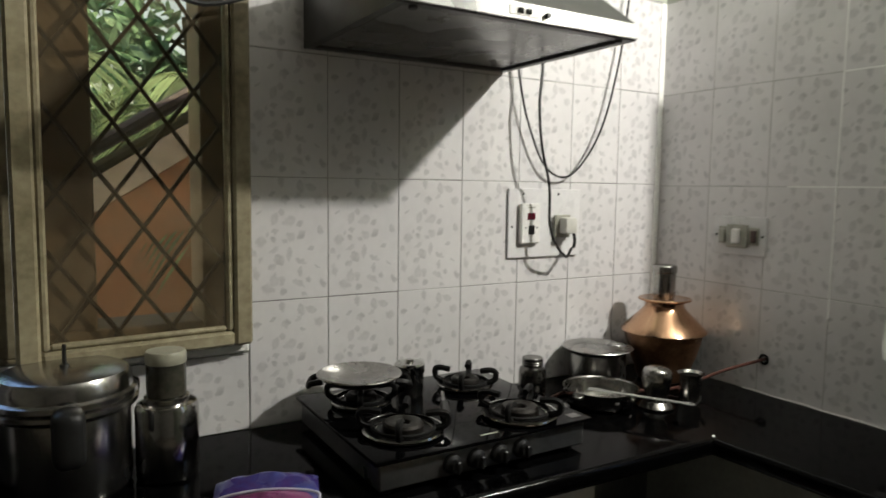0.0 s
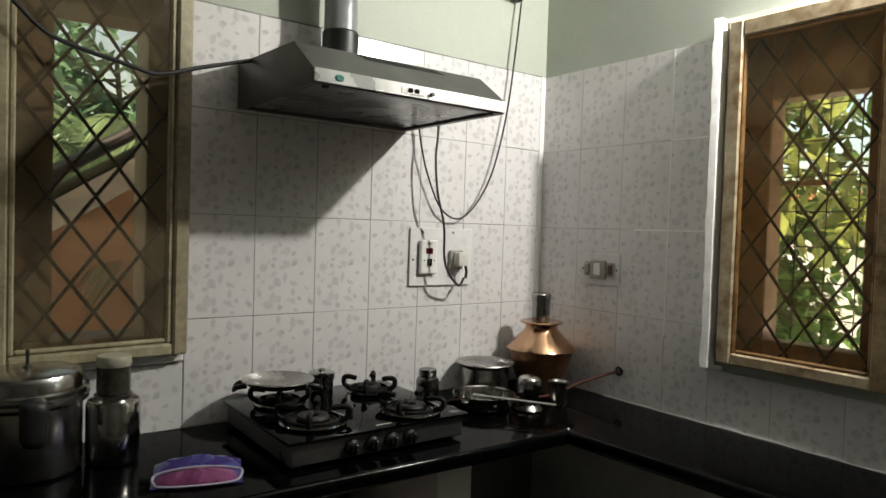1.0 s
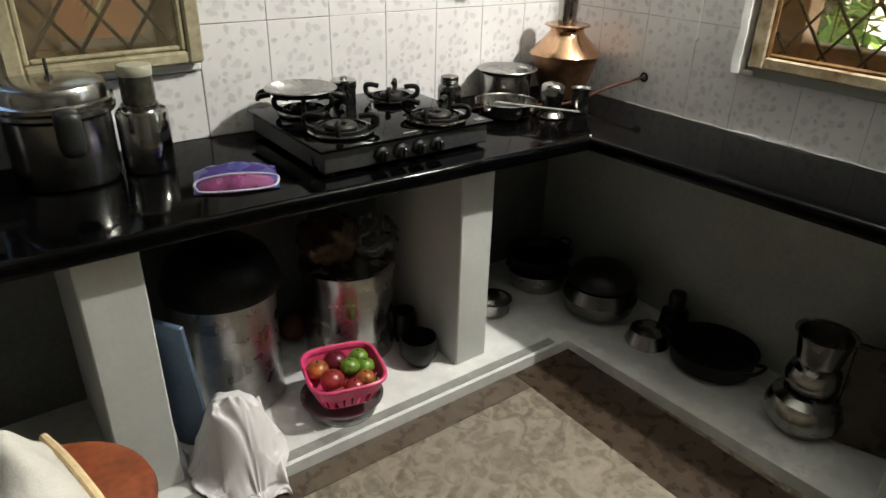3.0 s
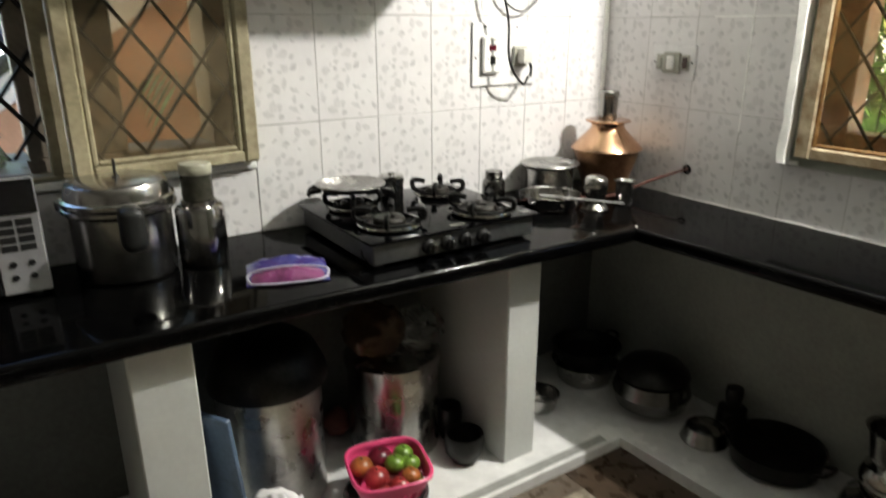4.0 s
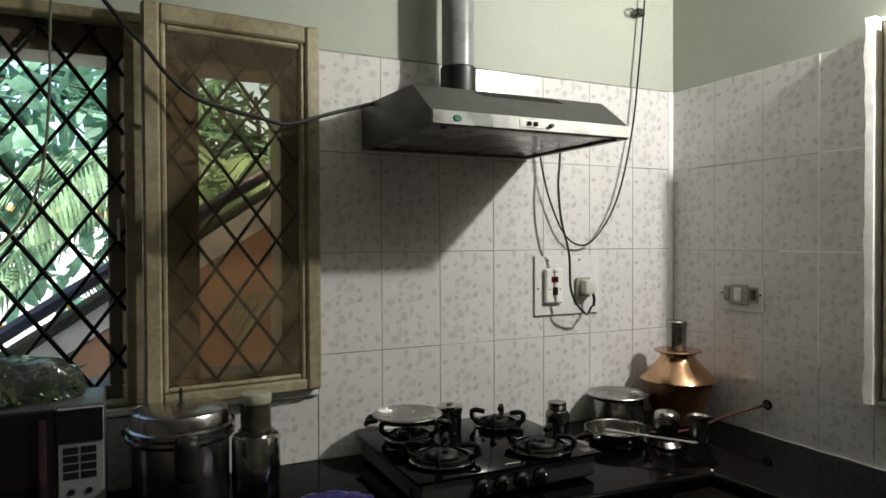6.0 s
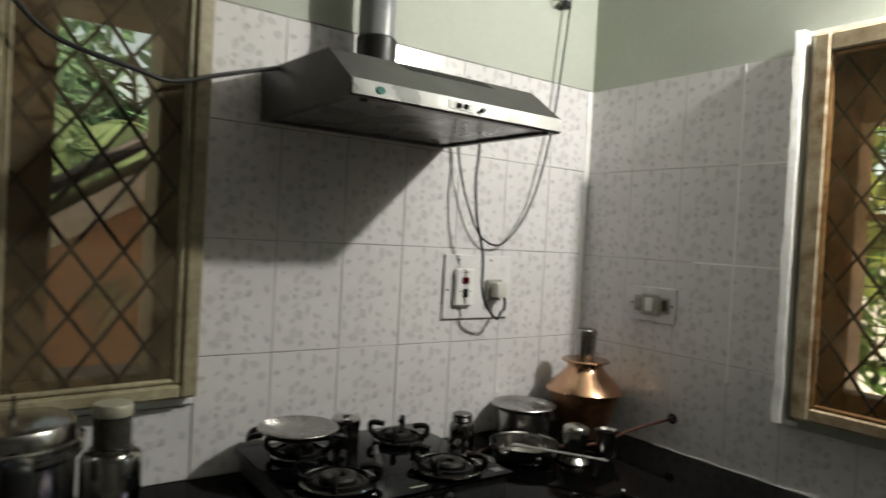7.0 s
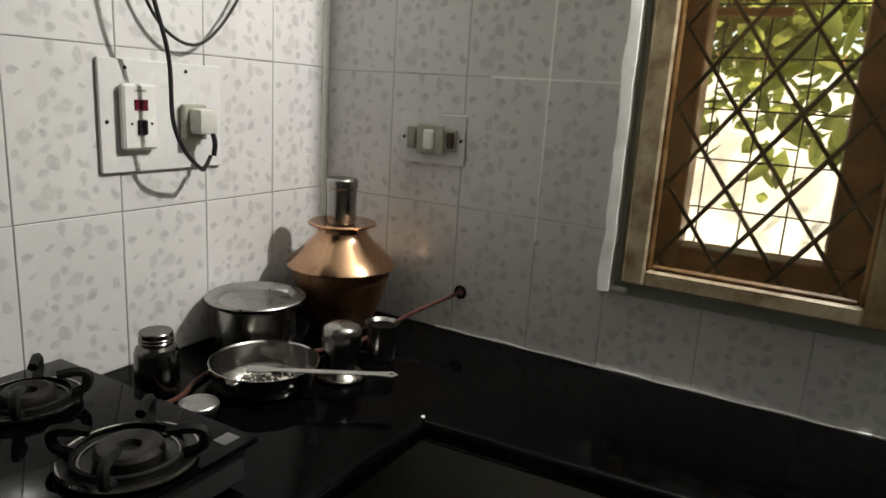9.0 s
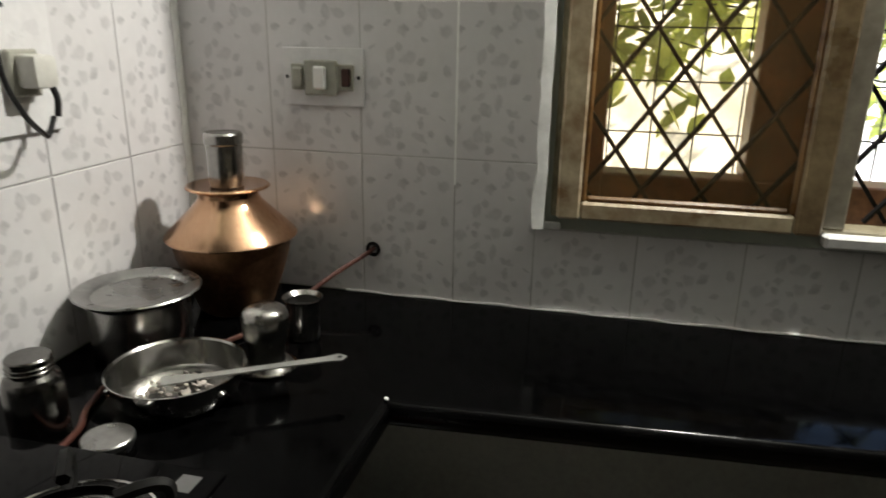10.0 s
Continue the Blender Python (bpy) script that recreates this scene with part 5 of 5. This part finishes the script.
part("hem", tube(B(), [(0.117, -0.148, 0.010), (0.121, -0.07, 0.016), (0.121, 0.05, 0.018), (0.117, 0.148, 0.010)], 0.009, 8, 6), M_ORANGE, sk, "orange hem")

# ---------------------------------------------------------------- outside
def tagset(ob, label, category, kind=""):
    return tagged(ob, label, category, kind=kind)


setting("ground", box(B(), -400, 400, -400, 400, -0.9, -0.6), M_GROUND, "pale sunlit concrete ground outside the house", "ground")
# stair with a sloping parapet, north of the window
stair = thing("outdoor_stair", (0, 0, 0), "terracotta-painted outdoor stair wall with a sloping pale coping", "stair")
SY = 1.55


def slope(x, up=0.0):
    """Height of the underside of the sloping coping, plus up."""
    return 1.47 + (x + 1.4) * 0.66 + up


part("wall", prism(B(), [(-3.2, -0.62), (-3.2, slope(-3.2)), (-0.2, slope(-0.2)), (0.6, slope(-0.2)), (0.6, -0.62)], "y", SY, SY + 0.18), M_TERRACOTTA, stair)
part("coping", prism(B(), [(-3.22, slope(-3.2)), (-3.22, slope(-3.2, 0.14)), (-0.2, slope(-0.2, 0.14)), (0.62, slope(-0.2, 0.14)), (0.62, slope(-0.2)), (-0.2, slope(-0.2))], "y", SY - 0.02, SY + 0.20), M_COPING, stair, "pale pinkish coping")
part("handrail", tube(B(), [(-3.2, SY + 0.1, slope(-3.2, 0.27)), (-0.2, SY + 0.1, slope(-0.2, 0.27)), (0.6, SY + 0.1, slope(-0.2, 0.29))], 0.035, 10, 1), M_RAIL, stair, "dark round handrail")
tagset(part("fallen_branch", tube(B(), [(-3.0, SY - 0.06, slope(-3.0, 0.19)), (-2.3, SY - 0.04, slope(-2.3, 0.17)), (-1.7, SY + 0.0, slope(-1.7, 0.175)), (-1.2, SY + 0.04, slope(-1.2, 0.17)), (-0.7, SY + 0.08, slope(-0.7, 0.17))], 0.040, 10, 4, 0.5), M_TRUNK, None), "mossy branch lying along the stair's coping", "branch")
far = thing("boundary_wall", (0, 0, 0), "pale sunlit boundary wall with an ochre band", "wall")
part("wall", box(B(), -14, 12, 9.0, 9.2, -0.62, 2.1), M_FARWALL, far)
part("band", box(B(), -14, 12, 8.96, 9.0, 1.75, 2.0), M_FARBAND, far, "ochre painted band")
far2 = thing("boundary_wall", (0, 0, 0), "pale sunlit boundary wall beyond the trees", "wall")
part("wall", box(B(), 6.0, 6.2, -14, 8.5, -0.62, 1.9), M_FARWALL, far2)
part("coping", box(B(), 5.96, 6.24, -14, 8.5, 1.9, 1.98), M_FARBAND, far2, "ochre coping")


def leaf(bm, p, d, n, L, w):
    """An oval pointed leaf, folded along its midrib and drooping at the tip."""
    s = d.cross(n).normalized()
    q = n.normalized()
    mid = [p + d * L * t - q * L * 0.22 * t * t for t in (0.0, 0.35, 0.7, 1.0)]
    left = [mid[1] + s * w - q * w * 0.3, mid[2] + s * w * 0.72 - q * w * 0.3]
    right = [mid[1] - s * w - q * w * 0.3, mid[2] - s * w * 0.72 - q * w * 0.3]
    m = [bm.verts.new(x) for x in mid]
    a = [bm.verts.new(x) for x in left]
    b = [bm.verts.new(x) for x in right]
    bm.faces.new((m[0], a[0], m[1]))
    bm.faces.new((m[1], a[0], a[1], m[2]))
    bm.faces.new((m[2], a[1], m[3]))
    bm.faces.new((m[0], m[1], b[0]))
    bm.faces.new((m[1], m[2], b[1], b[0]))
    bm.faces.new((m[2], m[3], b[1]))


def tree(name, base, height, crown, count, material, seed, label, L=0.11, trunk=0.06, low=0.35):
    rg = random.Random(seed)
    t = thing(name, base, label, "tree")
    bm = B()
    top = Vector((rg.uniform(-0.2, 0.2), rg.uniform(-0.2, 0.2), height))
    tube(bm, [(0, 0, 0), top * 0.5 + Vector((0.08, 0.05, 0)), top], trunk, 10, 5, 0.35)
    tips = []
    for k in range(16):
        s = rg.uniform(low, 1.0)
        a = rg.uniform(0, 6.28)
        o = top * s
        e = o + Vector((math.cos(a) * crown[0] * rg.uniform(0.5, 1), math.sin(a) * crown[1] * rg.uniform(0.5, 1), rg.uniform(-0.3, 0.8) * crown[2]))
        tube(bm, [o, (o + e) / 2 + Vector((0, 0, 0.1)), e], trunk * 0.28, 6, 4, 0.3)
        tips += [o.lerp(e, f) for f in (0.45, 0.65, 0.85, 1.0)]
    part("trunk", bm, M_TRUNK, t)
    bm = B()
    for k in range(count):
        c = rg.choice(tips)
        p = c + Vector((rg.gauss(0, 0.16), rg.gauss(0, 0.16), rg.gauss(0, 0.13))) * (0.6 + L * 5)
        d = Vector((rg.gauss(0, 1), rg.gauss(0, 1), rg.gauss(-0.5, 0.7))).normalized()
        n = Vector((rg.gauss(0, 0.5), rg.gauss(0, 0.5), 1)).normalized()
        if abs(d.dot(n)) > 0.95:
            continue
        leaf(bm, p, d, n, L * rg.uniform(0.6, 1.4), L * rg.uniform(0.18, 0.32))
    tagged(part("crown", bm, material, t, sharp=180), "", "", kind="stuff")
    return t


def palm(base, height, seed, fronds=16, length=1.5):
    rg = random.Random(seed)
    t = thing("palm", base, "feathery green palm behind the stair", "palm")
    part("trunk", tube(B(), [(0, 0, 0), (0.05, 0.02, height * 0.5), (0.0, 0.0, height)], 0.09, 12, 5, 0.75), M_TRUNK, t)
    for f in range(fronds):
        a = 2 * math.pi * f / fronds + rg.uniform(-0.2, 0.2)
        lift = rg.uniform(0.1, 0.9)
        bm = B()
        pts = []
        for k in range(14):
            s = k / 13
            r = length * s * (1 - 0.15 * s)
            pts.append(Vector((math.cos(a) * r, math.sin(a) * r, height + length * (lift * s - (0.55 + 0.5 * lift) * s * s))))
        tube(bm, pts, 0.011, 5, 1, 0.2)
        side = Vector((-math.sin(a), math.cos(a), 0))
        for k in range(40):
            s = 0.12 + 0.88 * k / 40
            i = min(12, int(s * 13))
            p = pts[i].lerp(pts[i + 1], s * 13 - i)
            d0 = (pts[i + 1] - pts[i]).normalized()
            for sg in (-1, 1):
                d = (side * sg * 0.9 + d0 * 0.6 + Vector((0, 0, -0.35))).normalized()
                leaf(bm, p, d, Vector((0, 0, 1)), length * 0.26 * (1 - 0.5 * abs(s - 0.4)), 0.012)
        part("frond", bm, M_PALM, t, sharp=180)
    return t


tree("broadleaf_tree", (-2.9, 3.6, -0.6), 3.2, (1.5, 1.0, 0.9), 1300, M_LEAF_DARK, 3, "dense green broadleaf tree behind the stair", 0.24, 0.06, 0.55)
tree("broadleaf_tree", (-0.6, 4.6, -0.6), 3.5, (1.5, 0.9, 0.9), 2100, M_LEAF_DARK, 8, "green broadleaf tree behind the stair", 0.19, 0.06, 0.5)
palm((-1.45, 2.75, -0.6), 2.45, 4)
palm((-2.7, 2.5, -0.6), 1.35, 9, 14, 1.2)
tree("croton_shrub", (-2.15, 2.25, -0.6), 1.5, (0.3, 0.25, 0.5), 240, M_YELLOW, 12, "yellow-leaved shrub beyond the stair", 0.12, 0.02)
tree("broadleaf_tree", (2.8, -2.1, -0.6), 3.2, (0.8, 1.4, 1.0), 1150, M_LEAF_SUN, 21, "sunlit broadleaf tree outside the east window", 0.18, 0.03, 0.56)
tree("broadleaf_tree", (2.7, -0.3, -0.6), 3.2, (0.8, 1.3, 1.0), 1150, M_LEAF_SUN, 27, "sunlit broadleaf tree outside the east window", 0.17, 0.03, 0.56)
tree("broadleaf_tree", (4.4, 1.7, -0.6), 3.6, (1.0, 1.2, 1.2), 2400, M_LEAF, 41, "dense dark green tree beyond the east window", 0.19, 0.05, 0.2)
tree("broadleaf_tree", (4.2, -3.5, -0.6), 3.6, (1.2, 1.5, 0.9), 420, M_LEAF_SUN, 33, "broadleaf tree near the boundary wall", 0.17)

# ---------------------------------------------------------------- floor slabs and wall tiles


def slab_mesh(name, u0, u1, v0, v1, thick, lip, material):
    """A tile lying in x and y from its middle, face up, with an eased edge."""
    bm = B()
    hu, hv = (u1 - u0) / 2, (v1 - v0) / 2
    lo = [bm.verts.new(p) for p in ((-hu, -hv, 0), (hu, -hv, 0), (hu, hv, 0), (-hu, hv, 0))]
    mid = [bm.verts.new((x.co.x, x.co.y, thick - lip)) for x in lo]
    top = [bm.verts.new((math.copysign(hu - lip, x.co.x), math.copysign(hv - lip, x.co.y), thick)) for x in lo]
    for a, b in ((lo, mid), (mid, top)):
        for k in range(4):
            bm.faces.new((a[k], a[(k + 1) % 4], b[(k + 1) % 4], b[k]))
    bm.faces.new(top)
    bm.faces.new(lo[::-1])
    bmesh.ops.recalc_face_normals(bm, faces=bm.faces[:])
    me = bpy.data.meshes.new(name)
    bm.to_mesh(me)
    bm.free()
    me.materials.append(material)
    return me


TILE_MESH = {}


def place_tile(name, parent, w, h, material, m, thick=0.0055, lip=0.0012):
    key = (name, round(w, 3), round(h, 3), material.name)
    if key not in TILE_MESH:
        TILE_MESH[key] = slab_mesh(name, 0, w, 0, h, thick, lip, material)
    ob = new(name, TILE_MESH[key])
    ob.parent = parent
    ob.matrix_basis = m
    return ob


GAP = 0.0018
rng = random.Random(11)
# grout beds, a little behind the tile faces
bm = B()
box(bm, AX1 + 0.001, -0.001, 0.0025, G + 0.001, CT, TP)
box(bm, XW, AX1 + 0.001, 0.0025, G + 0.001, CT, AZ0 - 0.031)
box(bm, AX1 + 0.004, -0.001, -0.0005, G + 0.001, TP - 0.001, TP + 0.003)
part("grout", bm, M_GROUT_DARK, wall_north, "dark grout")
bm = B()
box(bm, 0.0012, G + 0.001, BY1 + 0.029, -0.001, CT, TP)
box(bm, 0.0012, G + 0.001, -2.4, BY1 + 0.029, CT, BZ0 - 0.03)
part("grout", bm, M_GROUT_GREY, wall_east, "grey grout")
# white cement pressed into some of the joints beside the window
bm = B()
for k in range(30):
    z = 1.10 + k * (TP - 1.10) / 30
    w = 0.0021 + 0.0010 * noise.noise(Vector((k * 0.7, 3, 0)))
    box(bm, -0.0006, 0.003, -0.6015 - w, -0.6015 + w, z, z + (TP - 1.10) / 30)
for z, y0 in ((1.4565, -0.462), (1.7595, -0.606)):
    for k in range(16):
        y = y0 + k * (-0.768 - y0) / 16
        w = 0.0021 + 0.0010 * noise.noise(Vector((k * 0.7, z * 9, 0)))
        box(bm, -0.0004, 0.003, y + (-0.768 - y0) / 16, y, z - w, z + w)
part("joint_filler", bm, M_GROUT_LIGHT, wall_east, "white cement filled joints")
ROWS_Z = [CT, 1.158, 1.461, 1.764, TP]
ROWS_E = [CT, 1.1535, 1.4565, 1.7595, TP]
for c in range(7):
    x0, x1 = -0.2 * (c + 1), -0.2 * c
    for r0, r1 in zip(ROWS_Z, ROWS_Z[1:]):
        if c == 6:
            x0 = AX1 + 0.003
        place_tile("tile", wall_north, x1 - x0 - GAP, r1 - r0 - GAP, M_TILE, pose((x0 + x1) / 2, G, (r0 + r1) / 2 + rng.uniform(-0.0005, 0.0005), 90, 0, 0) @ pose(0, 0, 0, rng.uniform(-0.15, 0.15), rng.uniform(-0.15, 0.15), 0))
x = AX1 + 0.001
while x > XW + 0.2:
    place_tile("tile", wall_north, 0.2 - GAP, AZ0 - 0.031 - CT - GAP, M_TILE, pose(x - 0.1, G, (CT + AZ0 - 0.031) / 2, 90, 0, 0))
    x -= 0.2
for c in range(4):
    y1, y0 = -0.2005 * c, max(-0.2005 * (c + 1), BY1 + 0.030)
    for r0, r1 in zip(ROWS_E, ROWS_E[1:]):
        place_tile("tile", wall_east, y1 - y0 - GAP, r1 - r0 - GAP, M_TILE, pose(G, (y0 + y1) / 2, (r0 + r1) / 2, 90, 0, -90) @ pose(0, 0, 0, rng.uniform(-0.15, 0.15), rng.uniform(-0.15, 0.15), 0))
y = BY1 + 0.028
while y > -2.35:
    place_tile("tile", wall_east, 0.203 - GAP, BZ0 - 0.031 - CT - GAP, M_TILE, pose(G, y - 0.1, (CT + BZ0 - 0.031) / 2, 90, 0, -90))
    y -= 0.203
# floor: brown border slabs along the plinth, then large beige slabs
for k in range(9):
    place_tile("slab", floor, 0.2996, 0.085, M_BORDER2, pose(-0.855 - 0.30 * k, -0.659, FL - 0.004, 0, 0, 0), 0.0045, 0.0004)
for k in range(9):
    place_tile("slab", floor, 0.255, 0.2996, M_BORDER, pose(-0.575, -0.768 - 0.30 * k, FL - 0.004, 0, 0, 0), 0.0045, 0.0004)
for i in range(5):
    for j in range(5):
        place_tile("slab", floor, 0.5996, 0.5996, M_FLOOR, pose(-1.005 - 0.6 * i, -1.003 - 0.6 * j, FL - 0.004, 0, 0, 0), 0.0045, 0.0004)
